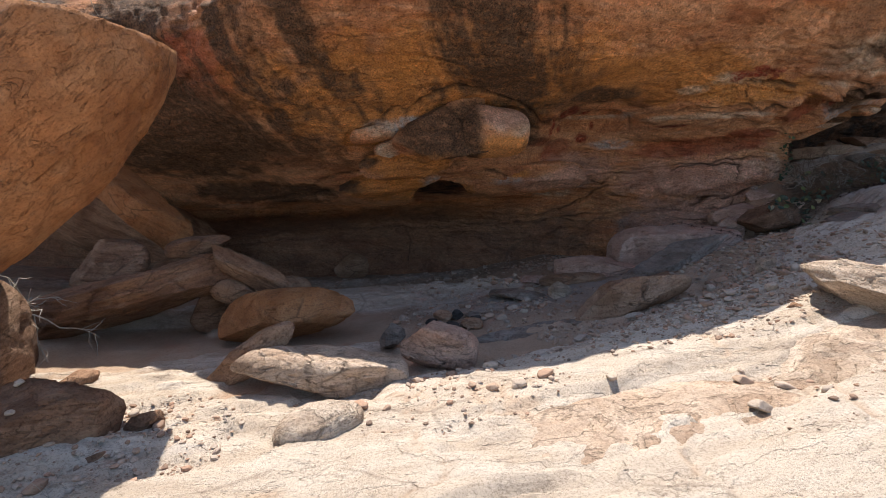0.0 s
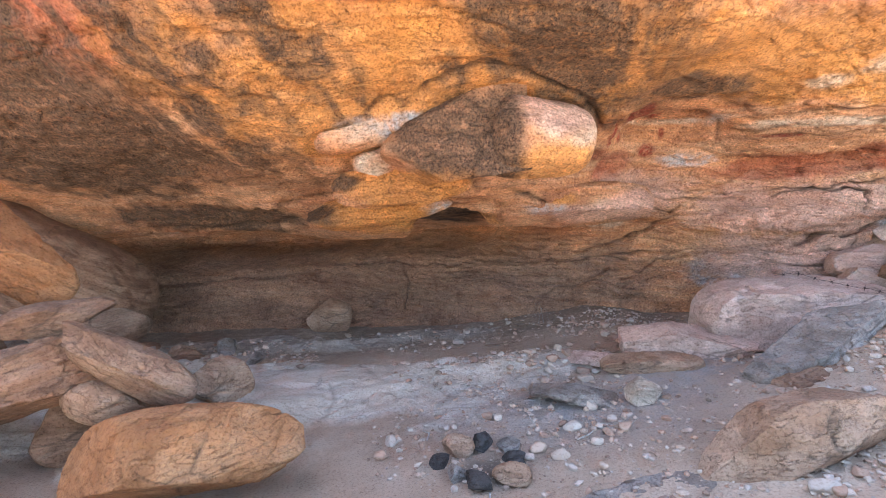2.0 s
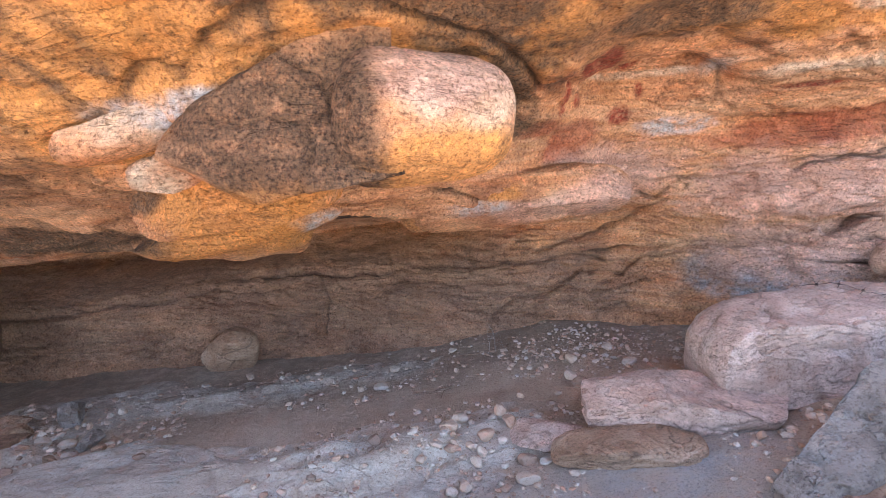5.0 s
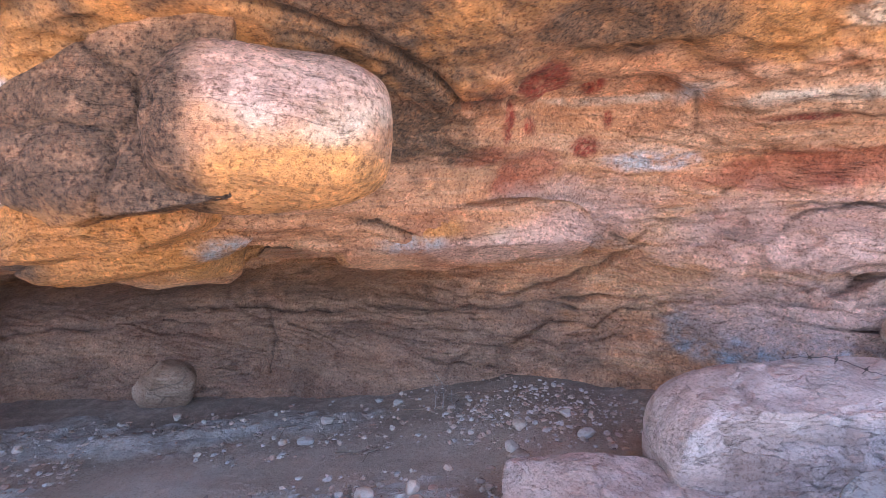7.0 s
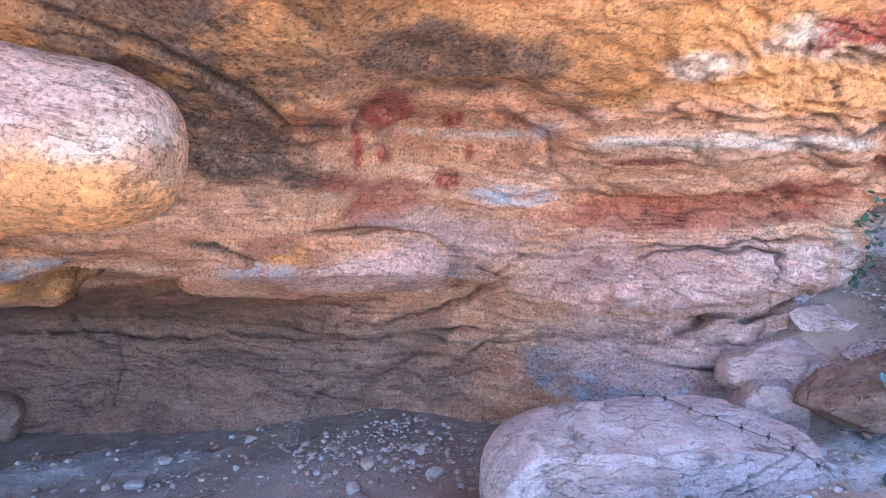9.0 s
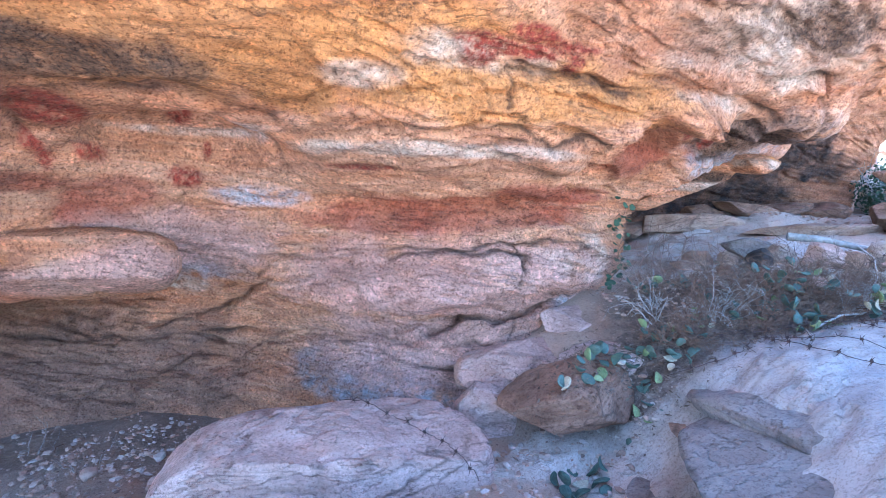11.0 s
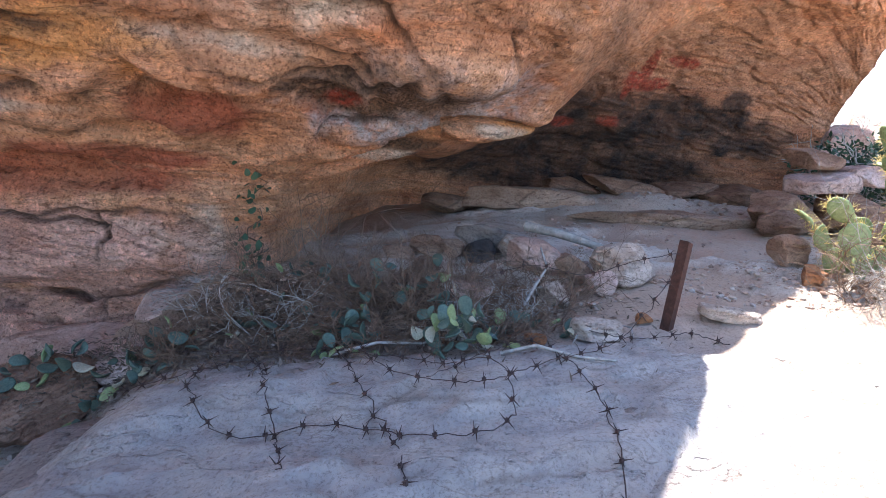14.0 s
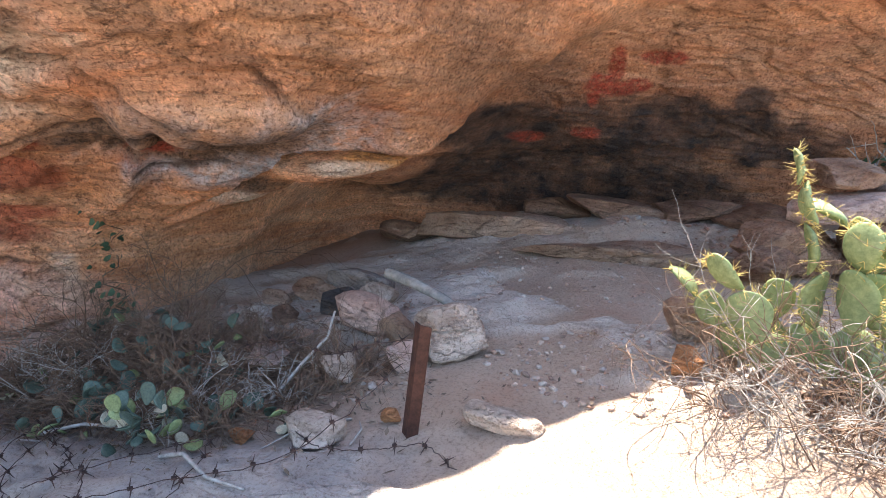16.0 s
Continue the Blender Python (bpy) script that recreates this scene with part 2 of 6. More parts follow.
def stone_material(name, tones, grain_scale=60, layered=0.5, spread=0.5, rough=0.9, lichen=0.0):
    """A loose sandstone: tones dark, mid, light."""
    n = Nodes(name, rough)
    co = n.co
    big = n.noise(co, 2.4, 6, 0.62, 0.3)
    col = n.ramp(big, [(0.3, tones[0]), (0.5, tones[1]), (0.72, tones[2])])
    lay = n.noise(n.scaled(co, (0.7, 0.9, 9), (5, 4, 0)), 2.0, 6, 0.65, 0.6)
    col = n.mix(n.ramp(lay, [(0.40, layered), (0.60, 0.0)]), col, n.mix(1.0, col, (0.62, 0.56, 0.50), "MULTIPLY"))
    tint = n.random()
    col = n.mix(n.math("MULTIPLY", tint, spread), col, n.mix(1.0, col, (0.80, 0.62, 0.50), "MULTIPLY"))
    spots = n.noise(co, 9, 7, 0.72)
    col = n.mix(n.ramp(spots, [(0.58, 0.0), (0.75, 0.5)]), col, (0.20, 0.13, 0.09))
    if lichen:
        col = n.mix(n.ramp(n.noise(co, 5, 8, 0.75), [(0.56, 0.0), (0.66, lichen)]), col, (0.16, 0.155, 0.15))
    grain = n.noise(co, grain_scale, 4, 0.75)
    col = n.mix(n.ramp(grain, [(0.33, 0.8), (0.50, 0.0)]), col, n.mix(1.0, col, (0.42, 0.37, 0.34), "MULTIPLY"))
    mott = n.noise(co, 6, 8, 0.75, 0.4)
    col = n.mix(n.ramp(mott, [(0.50, 0.0), (0.66, 0.6)]), col, n.mix(1.0, col, (1.35, 1.33, 1.3), "MULTIPLY"))
    col = n.mix(n.ramp(mott, [(0.34, 0.6), (0.46, 0.0)]), col, n.mix(1.0, col, (0.6, 0.54, 0.5), "MULTIPLY"))
    warp = n.mix(0.2, co, n.noise(co, 3, 5, 0.6), "ADD")
    fis = n.ramp(n.cells(n.scaled(warp, (0.7, 0.9, 1.8)), 2.2, "DISTANCE_TO_EDGE"), [(0.0, 1.0), (0.03, 0.0)])
    fis = n.math("MULTIPLY", fis, n.ramp(n.noise(co, 1.7, 3, 0.5), [(0.53, 0.0), (0.62, 1.0)]))
    col = n.mix(n.math("MULTIPLY", fis, 0.6), col, (0.07, 0.045, 0.03))
    h = n.bump(grain, 0.9, 0.01)
    h = n.bump(n.noise(co, 14, 8, 0.75), 0.9, 0.035, h)
    h = n.bump(lay, 0.6 * layered + 0.3, 0.02, h)
    flake = n.noise(n.scaled(co, (0.8, 1.0, 2.6), (7, -5, 0)), 2.6, 7, 0.6, 0.4)
    edge = n.ramp(flake, [(0.45, 0.0), (0.463, 0.5), (0.54, 0.5), (0.553, 1.0)])
    h = n.bump(edge, 1.0, 0.035, h)
    col = n.mix(n.ramp(flake, [(0.45, 0.35), (0.463, 0.0)]), col, n.mix(1.0, col, (0.7, 0.62, 0.56), "MULTIPLY"))
    hair = n.noise(n.scaled(co, (0.8, 1.0, 3.5), (4, 6, 0)), 3.6, 8, 0.66, 0.5)
    line = n.ramp(hair, [(0.485, 0.0), (0.495, 0.7), (0.506, 0.0)])
    col = n.mix(n.math("MULTIPLY", line, n.ramp(n.noise(co, 3.1, 4, 0.6), [(0.46, 0.0), (0.6, 1.0)])), col, (0.10, 0.065, 0.045))
    salt = n.noise(co, 42, 6, 0.8)
    col = n.mix(n.ramp(salt, [(0.54, 0.0), (0.66, 0.5)]), col, n.mix(1.0, col, (1.45, 1.42, 1.4), "MULTIPLY"))
    return n.done(col, h)


def ground_material():
    n = Nodes("sandy_ground", 0.95)
    w = n.world_co()
    big = n.noise(w, 0.9, 5, 0.6)
    dirt = n.ramp(big, [(0.3, (0.38, 0.255, 0.17)), (0.5, (0.49, 0.345, 0.24)), (0.7, (0.57, 0.43, 0.315))])
    redd = n.noise(w, 1.7, 5, 0.65)
    dirt = n.mix(n.ramp(redd, [(0.56, 0.0), (0.74, 0.5)]), dirt, (0.46, 0.23, 0.135))
    rock = n.ramp(n.noise(n.scaled(w, (0.6, 2.2, 1), (0, 0, 14)), 2.2, 7, 0.65, 0.6), [(0.3, (0.50, 0.385, 0.285)), (0.52, (0.62, 0.51, 0.405)), (0.72, (0.70, 0.605, 0.51))])
    col = n.mix(n.attr("bare"), dirt, rock)
    ash = n.math("MULTIPLY", n.attr("ash"), n.ramp(n.noise(w, 6, 7, 0.7), [(0.3, 0.2), (0.62, 1.0)]))
    col = n.mix(ash, col, (0.37, 0.325, 0.295))
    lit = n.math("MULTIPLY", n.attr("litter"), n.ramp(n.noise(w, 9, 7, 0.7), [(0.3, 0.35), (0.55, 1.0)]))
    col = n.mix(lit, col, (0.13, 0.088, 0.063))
    col = n.mix(n.attr("char"), col, (0.035, 0.032, 0.03))
    speck = n.cells(w, 48)
    col = n.mix(n.ramp(speck, [(0.10, 0.55), (0.28, 0.0)]), col, (0.46, 0.36, 0.28))
    grain = n.noise(w, 70, 5, 0.8)
    col = n.mix(n.ramp(grain, [(0.34, 0.75), (0.50, 0.0)]), col, n.mix(1.0, col, (0.42, 0.37, 0.34), "MULTIPLY"))
    warp = n.mix(0.12, w, n.noise(w, 2.5, 5, 0.6), "ADD")
    fis = n.ramp(n.cells(n.scaled(warp, (0.7, 1.6, 1.0), (0, 0, 16)), 1.3, "DISTANCE_TO_EDGE"), [(0.0, 1.0), (0.022, 0.0)])
    fis = n.math("MULTIPLY", n.math("MULTIPLY", fis, n.attr("bare")), n.ramp(n.noise(w, 1.6, 3, 0.5), [(0.42, 0.0), (0.56, 1.0)]))
    col = n.mix(n.math("MULTIPLY", fis, 0.4), col, (0.14, 0.09, 0.06))
    h = n.bump(grain, 0.9, 0.012)
    h = n.bump(n.noise(w, 16, 8, 0.75), 0.9, 0.022, h)
    sheet = n.noise(n.scaled(w, (0.8, 1.5, 1.0), (0, 0, 14)), 1.3, 7, 0.6, 0.4)
    edge = n.math("MULTIPLY", n.ramp(sheet, [(0.44, 0.0), (0.45, 0.5), (0.53, 0.5), (0.54, 1.0)]), n.attr("bare"))
    h = n.bump(edge, 0.9, 0.025, h)
    hair = n.noise(n.scaled(w, (0.6, 2.0, 1.0), (0, 0, 14)), 2.6, 8, 0.66, 0.5)
    line = n.math("MULTIPLY", n.ramp(hair, [(0.486, 0.0), (0.496, 0.6), (0.506, 0.0)]), n.attr("bare"))
    col = n.mix(n.math("MULTIPLY", line, n.ramp(n.noise(w, 2.3, 4, 0.6), [(0.44, 0.0), (0.58, 1.0)])), col, (0.16, 0.10, 0.07))
    return n.done(col, h)


def plain_material(name, a, b, scale=20, rough=0.8, bump=0.3, dist=0.004, metal=0.0, spread=0.0, isl=False, trans=0.0):
    n = Nodes(name, rough)
    f = n.noise(n.co, scale, 5, 0.7)
    col = n.mix(n.ramp(f, [(0.35, 0.0), (0.65, 1.0)]), a, b)
    if spread:
        col = n.mix(n.math("MULTIPLY", n.island() if isl else n.random(), spread), col, n.mix(1.0, col, (0.55, 0.5, 0.4), "MULTIPLY"))
    n.b.inputs["Metallic"].default_value = metal
    return n.done(col, n.bump(f, bump, dist))


CLIFF = cliff_material()
GROUND = ground_material()
STONE_PALE = stone_material("pale_sandstone", ((0.53, 0.40, 0.295), (0.65, 0.53, 0.42), (0.73, 0.63, 0.53)))
STONE_BUFF = stone_material("buff_sandstone", ((0.36, 0.21, 0.125), (0.46, 0.30, 0.20), (0.54, 0.39, 0.28)))
STONE_ORANGE = stone_material("orange_sandstone", ((0.34, 0.14, 0.055), (0.46, 0.21, 0.09), (0.55, 0.30, 0.15)), layered=0.25)
STONE_BROWN = stone_material("brown_sandstone", ((0.24, 0.14, 0.09), (0.36, 0.22, 0.145), (0.46, 0.31, 0.21)), layered=0.8)
STONE_PINK = stone_material("pink_sandstone", ((0.50, 0.32, 0.245), (0.63, 0.45, 0.365), (0.71, 0.55, 0.47)), layered=0.25)
STONE_GREY = stone_material("grey_sandstone", ((0.24, 0.20, 0.17), (0.35, 0.30, 0.26), (0.46, 0.40, 0.35)), lichen=0.4)
STONE_DARK = stone_material("charred_stone", ((0.05, 0.045, 0.04), (0.10, 0.09, 0.085), (0.20, 0.18, 0.165)))


# ---- rock overhang ----
def catmull(a, b, c, d, t):
    return 0.5 * (2 * b + (c - a) * t + (2 * a - 5 * b + 4 * c - d) * t ** 2 + (3 * b - a - 3 * c + d) * t ** 3)


SECTIONS = {}


def section(x, *yz):
    """One upright cut through the overhang, from its top at the back over brow, ceiling and wall down to the foot."""
    SECTIONS[x] = np.array(yz, float)


section(-9.0, (14, 5.5), (7.6, 4.3), (6.2, 3.6), (5.5, 3.1), (6.0, 2.6), (7.2, 2.0), (8.6, 1.5), (9.6, 1.1), (10.2, 0.9), (10.5, 0.7), (10.4, 0.3), (10.3, -0.1), (10.3, -1.0))
section(-3.2, (14, 5.8), (7.8, 4.3), (6.6, 3.6), (5.9, 3.05), (6.1, 2.55), (6.9, 2.05), (8.2, 1.45), (9.1, 0.98), (9.5, 1.08), (10.4, 0.80), (9.45, 0.46), (9.1, -0.2), (9.1, -1.0))
section(-1.2, (14, 6.0), (7.2, 4.5), (5.6, 3.7), (4.95, 3.1), (5.5, 2.5), (6.2, 2.1), (7.0, 1.68), (8.4, 0.98), (8.9, 1.14), (10.2, 0.86), (9.40, 0.50), (9.15, -0.1), (9.1, -1.0))
section(0.3, (14, 6.2), (7.2, 4.6), (5.6, 3.8), (4.95, 3.15), (5.5, 2.5), (6.1, 2.2), (6.9, 1.75), (8.1, 1.02), (8.7, 1.22), (10.1, 0.96), (9.20, 0.56), (8.95, 0.0), (8.9, -1.0))
section(1.4, (14, 6.3), (7.2, 4.7), (5.7, 3.9), (5.05, 3.25), (5.6, 2.65), (6.3, 2.35), (7.1, 2.05), (7.8, 1.60), (8.25, 1.06), (9.2, 1.02), (8.90, 0.58), (8.75, 0.0), (8.7, -1.0))
section(2.3, (14, 6.5), (7.3, 4.8), (5.9, 4.0), (5.25, 3.35), (5.9, 2.75), (6.7, 2.42), (7.5, 2.2), (7.95, 2.0), (8.3, 1.55), (8.65, 1.05), (8.8, 0.65), (8.6, 0.2), (8.55, -1.0))
section(4.05, (14, 6.7), (7.5, 4.9), (6.3, 4.2), (5.7, 3.5), (6.4, 2.85), (6.9, 2.5), (7.2, 2.1), (7.7, 1.8), (7.85, 1.5), (7.85, 1.2), (7.95, 0.98), (7.75, 0.6), (7.7, -0.5))
section(5.0, (14, 6.9), (7.6, 5.0), (6.5, 4.3), (6.0, 3.6), (6.6, 2.95), (7.05, 2.6), (7.4, 2.25), (7.9, 1.9), (7.98, 1.6), (7.95, 1.35), (8.05, 1.15), (8.2, 0.9), (8.2, 0.0))
section(5.25, (14, 6.95), (7.65, 5.05), (6.55, 4.35), (6.05, 3.6), (6.65, 2.98), (7.12, 2.6), (7.5, 2.3), (7.97, 1.97), (8.10, 1.68), (8.10, 1.40), (8.20, 1.18), (8.4, 0.9), (8.4, 0.0))
section(5.5, (14, 7.0), (7.7, 5.1), (6.6, 4.4), (6.1, 3.6), (6.7, 3.0), (7.2, 2.6), (7.6, 2.35), (8.02, 1.98), (8.25, 1.80), (8.9, 1.48), (9.5, 1.55), (10.2, 1.2), (10.2, 0.2))
section(5.85, (14, 7.05), (7.75, 5.15), (6.65, 4.4), (6.2, 3.65), (6.75, 3.0), (7.28, 2.56), (7.7, 2.36), (8.1, 2.08), (8.35, 1.96), (9.2, 2.0), (10.2, 1.85), (10.7, 1.4), (10.7, 0.2))
section(6.2, (14, 7.1), (7.8, 5.2), (6.7, 4.4), (6.3, 3.7), (6.8, 3.0), (7.35, 2.52), (7.8, 2.38), (8.24, 2.16), (8.6, 2.0), (9.6, 1.95), (10.5, 1.75), (10.8, 1.2), (10.8, 0.3))
section(6.95, (14, 7.3), (8.7, 5.3), (7.9, 4.5), (7.55, 3.8), (7.45, 3.15), (7.85, 2.6), (8.4, 2.34), (8.68, 2.26), (8.85, 2.42), (9.8, 2.3), (10.8, 1.85), (11.1, 1.3), (11.1, 0.3))
section(7.6, (14, 7.4), (9.2, 5.3), (8.8, 4.5), (8.5, 3.9), (8.3, 3.38), (8.45, 3.12), (8.72, 2.95), (8.95, 2.84), (9.3, 2.92), (10.0, 2.5), (10.9, 1.9), (11.1, 1.4), (11.1, 0.3))
section(8.3, (14, 7.4), (9.6, 5.3), (9.25, 4.7), (9.0, 4.2), (8.8, 3.8), (8.8, 3.52), (8.95, 3.34), (9.2, 3.24), (9.6, 3.06), (10.2, 2.52), (10.8, 1.9), (11.0, 1.45), (11.0, 0.3))
section(9.5, (14, 7.2), (9.9, 5.3), (9.4, 4.8), (9.1, 4.4), (8.95, 4.0), (9.0, 3.66), (9.2, 3.44), (9.5, 3.25), (9.9, 2.95), (10.3, 2.5), (10.7, 2.0), (10.7, 1.4), (10.7, 0.3))
section(10.2, (14, 6.8), (10.6, 5.2), (10.0, 4.7), (9.7, 4.3), (9.6, 3.9), (9.7, 3.5), (9.9, 3.2), (10.1, 2.95), (10.3, 2.7), (10.5, 2.4), (10.7, 2.05), (10.7, 1.4), (10.7, 0.3))
section(10.9, (14, 6.2), (11.8, 4.9), (11.4, 4.3), (11.2, 3.8), (11.1, 3.4), (11.1, 3.0), (11.2, 2.7), (11.3, 2.5), (11.4, 2.2), (11.5, 1.95), (11.6, 1.75), (11.6, 1.4), (11.6, 0.3))
section(13.0, (15, 4.6), (14.6, 4.0), (14.4, 3.6), (14.3, 3.2), (14.3, 3.0), (14.3, 2.8), (14.3, 2.6), (14.3, 2.4), (14.3, 2.2), (14.3, 2.0), (14.3, 1.8), (14.3, 1.4), (14.3, 0.3))


def overhang_surface(xs, per_span):
    """Smooth surface through the sections: arrays X, Y, Z of rows (x) by columns (down the cut)."""
    keys = np.array(sorted(SECTIONS))
    S = np.array([SECTIONS[k] for k in keys])
    # along x: monotone blend with tangents from neighbours
    m = np.zeros_like(S)
    d = (S[1:] - S[:-1]) / (keys[1:] - keys[:-1])[:, None, None]
    m[1:-1] = np.where(d[1:] * d[:-1] > 0, 2 * d[1:] * d[:-1] / (d[1:] + d[:-1] + 1e-9 * np.sign(d[1:] + d[:-1] + 1e-12)), 0)
    k = np.clip(np.searchsorted(keys, xs) - 1, 0, len(keys) - 2)
    h = (keys[k + 1] - keys[k])
    t = ((xs - keys[k]) / h)[:, None, None]
    h = h[:, None, None]
    C = (2 * t ** 3 - 3 * t ** 2 + 1) * S[k] + (t ** 3 - 2 * t ** 2 + t) * h * m[k] + (-2 * t ** 3 + 3 * t ** 2) * S[k + 1] + (t ** 3 - t ** 2) * h * m[k + 1]
    cols = []
    n = C.shape[1]
    for j in range(n - 1):
        a, b, c, e = C[:, max(j - 1, 0)], C[:, j], C[:, j + 1], C[:, min(j + 2, n - 1)]
        for q in range(per_span[j]):
            cols.append(catmull(a, b, c, e, q / per_span[j]))
    cols.append(C[:, -1])
    G = np.stack(cols, 1)
    return np.repeat(xs[:, None], G.shape[1], 1), G[:, :, 0], G[:, :, 1]


def grid_normals(X, Y, Z):
    P = np.stack([X, Y, Z], -1)
    du = np.gradient(P, axis=0)
    dv = np.gradient(P, axis=1)
    N = np.cross(du, dv)
    return P, N / (np.linalg.norm(N, axis=-1, keepdims=True) + 1e-9)


def seg_dist(x, z, pts):
    """Distance in the x, z view from a line of points."""
    best = np.full(np.shape(x), 1e9)
    for (ax, az), (bx, bz) in zip(pts[:-1], pts[1:]):
        L = (bx - ax) ** 2 + (bz - az) ** 2 + 1e-9
        t = np.clip(((x - ax) * (bx - ax) + (z - az) * (bz - az)) / L, 0, 1)
        best = np.minimum(best, np.hypot(x - ax - t * (bx - ax), z - az - t * (bz - az)))
    return best


def blob(P, c, r, ragged, warp=0.45):
    """1 inside a ragged ball round c of radii r, falling to 0; ragged is a noise field over P."""
    d = np.linalg.norm((P - np.array(c)) / np.array(r), axis=1) + warp * ragged
    return 1 - smooth(0.62, 1.12, d)


# the cracks and steps on the wall and ceiling, as lines in the x, z view: points, width, depth
WALL_LINES = []
# soft hollows (minus) and swellings (plus) of the rock: centre, radii, height
WALL_FORMS = []
# stains: attribute, centre, radii
WALL_STAINS = []


def wall_line(width, depth, *pts):
    WALL_LINES.append((pts, width, depth))


def form(x, y, z, rx, ry, rz, height):
    WALL_FORMS.append(((x, y, z), (rx, ry, rz), height))


def stain(kind, x, y, z, rx, ry, rz):
    WALL_STAINS.append((kind, (x, y, z), (rx, ry, rz)))


# slot between ceiling and the low ledge at the back
wall_line(0.035, 0.16, (-4.2, 0.34), (-3.0, 0.36), (-2.06, 0.42), (-1.7, 0.52))
wall_line(0.03, 0.09, (-1.4, 0.58), (-0.48, 0.55), (0.4, 0.60), (1.2, 0.58), (1.96, 0.64), (2.25, 0.62))
# broken corner of the ledge
wall_line(0.018, 0.05, (-0.5, 0.52), (-0.42, 0.30), (-0.48, 0.0))
wall_line(0.016, 0.04, (1.55, 0.40), (1.60, 0.10))
form(2.28, 8.58, 0.30, 0.30, 0.3, 0.20, 0.09)
form(1.75, 8.72, 0.22, 0.22, 0.3, 0.18, 0.06)
form(0.3, 9.0, 0.25, 0.8, 0.35, 0.30, 0.10)
form(-0.75, 9.15, 0.15, 0.35, 0.3, 0.3, -0.12)
wall_line(0.016, 0.04, (3.35, 0.92), (3.42, 0.72), (4.05, 0.66), (4.35, 0.72))
wall_line(0.016, 0.04, (4.35, 0.96), (4.32, 0.72), (4.25, 0.42))
# dark holes in the wall
wall_line(0.03, 0.20, (4.95, 1.02), (5.10, 1.04))
wall_line(0.02, 0.06, (2.45, 1.22), (2.62, 1.24), (2.70, 1.31))
# bedding scars on the wall
wall_line(0.02, 0.035, (1.3, 2.02), (1.75, 2.16), (2.1, 2.30), (2.6, 2.33), (3.1, 2.28))
wall_line(0.02, 0.04, (3.0, 2.04), (3.4, 2.01), (4.1, 2.02), (4.5, 1.98))
wall_line(0.016, 0.03, (2.9, 2.22), (3.6, 2.20), (4.3, 2.14), (4.7, 2.20))
wall_line(0.016, 0.03, (3.1, 2.40), (3.6, 2.46), (4.4, 2.43), (4.9, 2.50))
wall_line(0.016, 0.03, (2.8, 1.45), (3.3, 1.42), (3.8, 1.46), (4.5, 1.52), (4.9, 1.50))
wall_line(0.014, 0.035, (4.35, 1.50), (4.42, 1.35), (4.38, 1.22))
wall_line(0.014, 0.03, (3.95, 2.42), (4.0, 2.34), (3.98, 2.28))
wall_line(0.016, 0.03, (1.0, 1.40), (1.5, 1.34), (2.0, 1.38), (2.4, 1.30))
wall_line(0.02, 0.05, (-3.6, 1.02), (-2.8, 1.06), (-2.0, 1.12), (-1.0, 1.20), (-0.4, 1.16))
wall_line(0.018, 0.04, (-1.6, 1.36), (-1.0, 1.45), (-0.5, 1.52))
# cracks over the second hollow
wall_line(0.016, 0.04, (5.35, 2.57), (5.75, 2.50), (5.92, 2.44))
wall_line(0.016, 0.04, (6.62, 2.62), (6.70, 2.50), (6.68, 2.38))
wall_line(0.014, 0.03, (5.6, 2.12), (5.95, 2.16), (6.2, 2.12))
wall_line(0.014, 0.04, (8.3, 1.9), (8.36, 2.2), (8.3, 2.5))
# raised lips and ridges
wall_line(0.05, -0.07, (6.25, 2.50), (5.90, 2.43), (5.86, 2.31), (5.50, 2.05), (5.10, 1.72))
wall_line(0.04, -0.06, (5.70, 2.02), (6.20, 2.16), (6.60, 2.26), (6.95, 2.30))
wall_line(0.05, -0.05, (2.95, 2.10), (3.60, 2.08), (4.30, 2.07), (4.65, 2.04))
wall_line(0.05, -0.05, (3.1, 1.86), (3.7, 1.85), (4.5, 1.92))
wall_line(0.06, -0.06, (1.35, 2.10), (1.8, 2.24), (2.3, 2.33), (2.8, 2.30), (3.05, 2.10))
wall_line(0.04, -0.05, (4.45, 2.62), (4.9, 2.58), (5.3, 2.55), (5.7, 2.60))
wall_line(0.05, -0.06, (-2.4, 1.30), (-1.6, 1.36), (-0.9, 1.30), (-0.3, 1.20))
# niche with the painted patches, and the beds that run out of it
wall_line(0.03, 0.09, (1.62, 2.06), (1.66, 2.16), (1.80, 2.22), (2.17, 2.28), (2.62, 2.29), (2.85, 2.20))
wall_line(0.025, 0.06, (2.70, 2.13), (2.83, 1.97), (3.01, 1.87))
wall_line(0.018, 0.05, (2.85, 2.09), (3.15, 2.09), (3.47, 2.07), (4.08, 2.01))
wall_line(0.04, -0.09, (2.57, 1.82), (3.17, 1.80), (3.52, 1.78), (4.26, 1.88), (4.45, 1.95))
wall_line(0.014, 0.04, (0.74, 1.45), (1.03, 1.43), (1.32, 1.36))
wall_line(0.014, 0.04, (2.17, 1.39), (2.48, 1.38), (2.87, 1.37), (3.3, 1.40))
wall_line(0.03, 0.10, (1.66, 0.72), (2.14, 0.83), (2.38, 0.98), (2.62, 1.15), (2.70, 1.20))
wall_line(0.02, 0.07, (1.39, 0.64), (1.67, 0.59), (2.40, 0.73), (2.97, 0.75), (3.65, 0.81), (3.98, 0.94), (4.42, 1.0))
wall_line(0.022, 0.09, (1.16, 0.33), (1.67, 0.33), (2.0, 0.50), (2.40, 0.49), (2.57, 0.64), (2.90, 0.67))
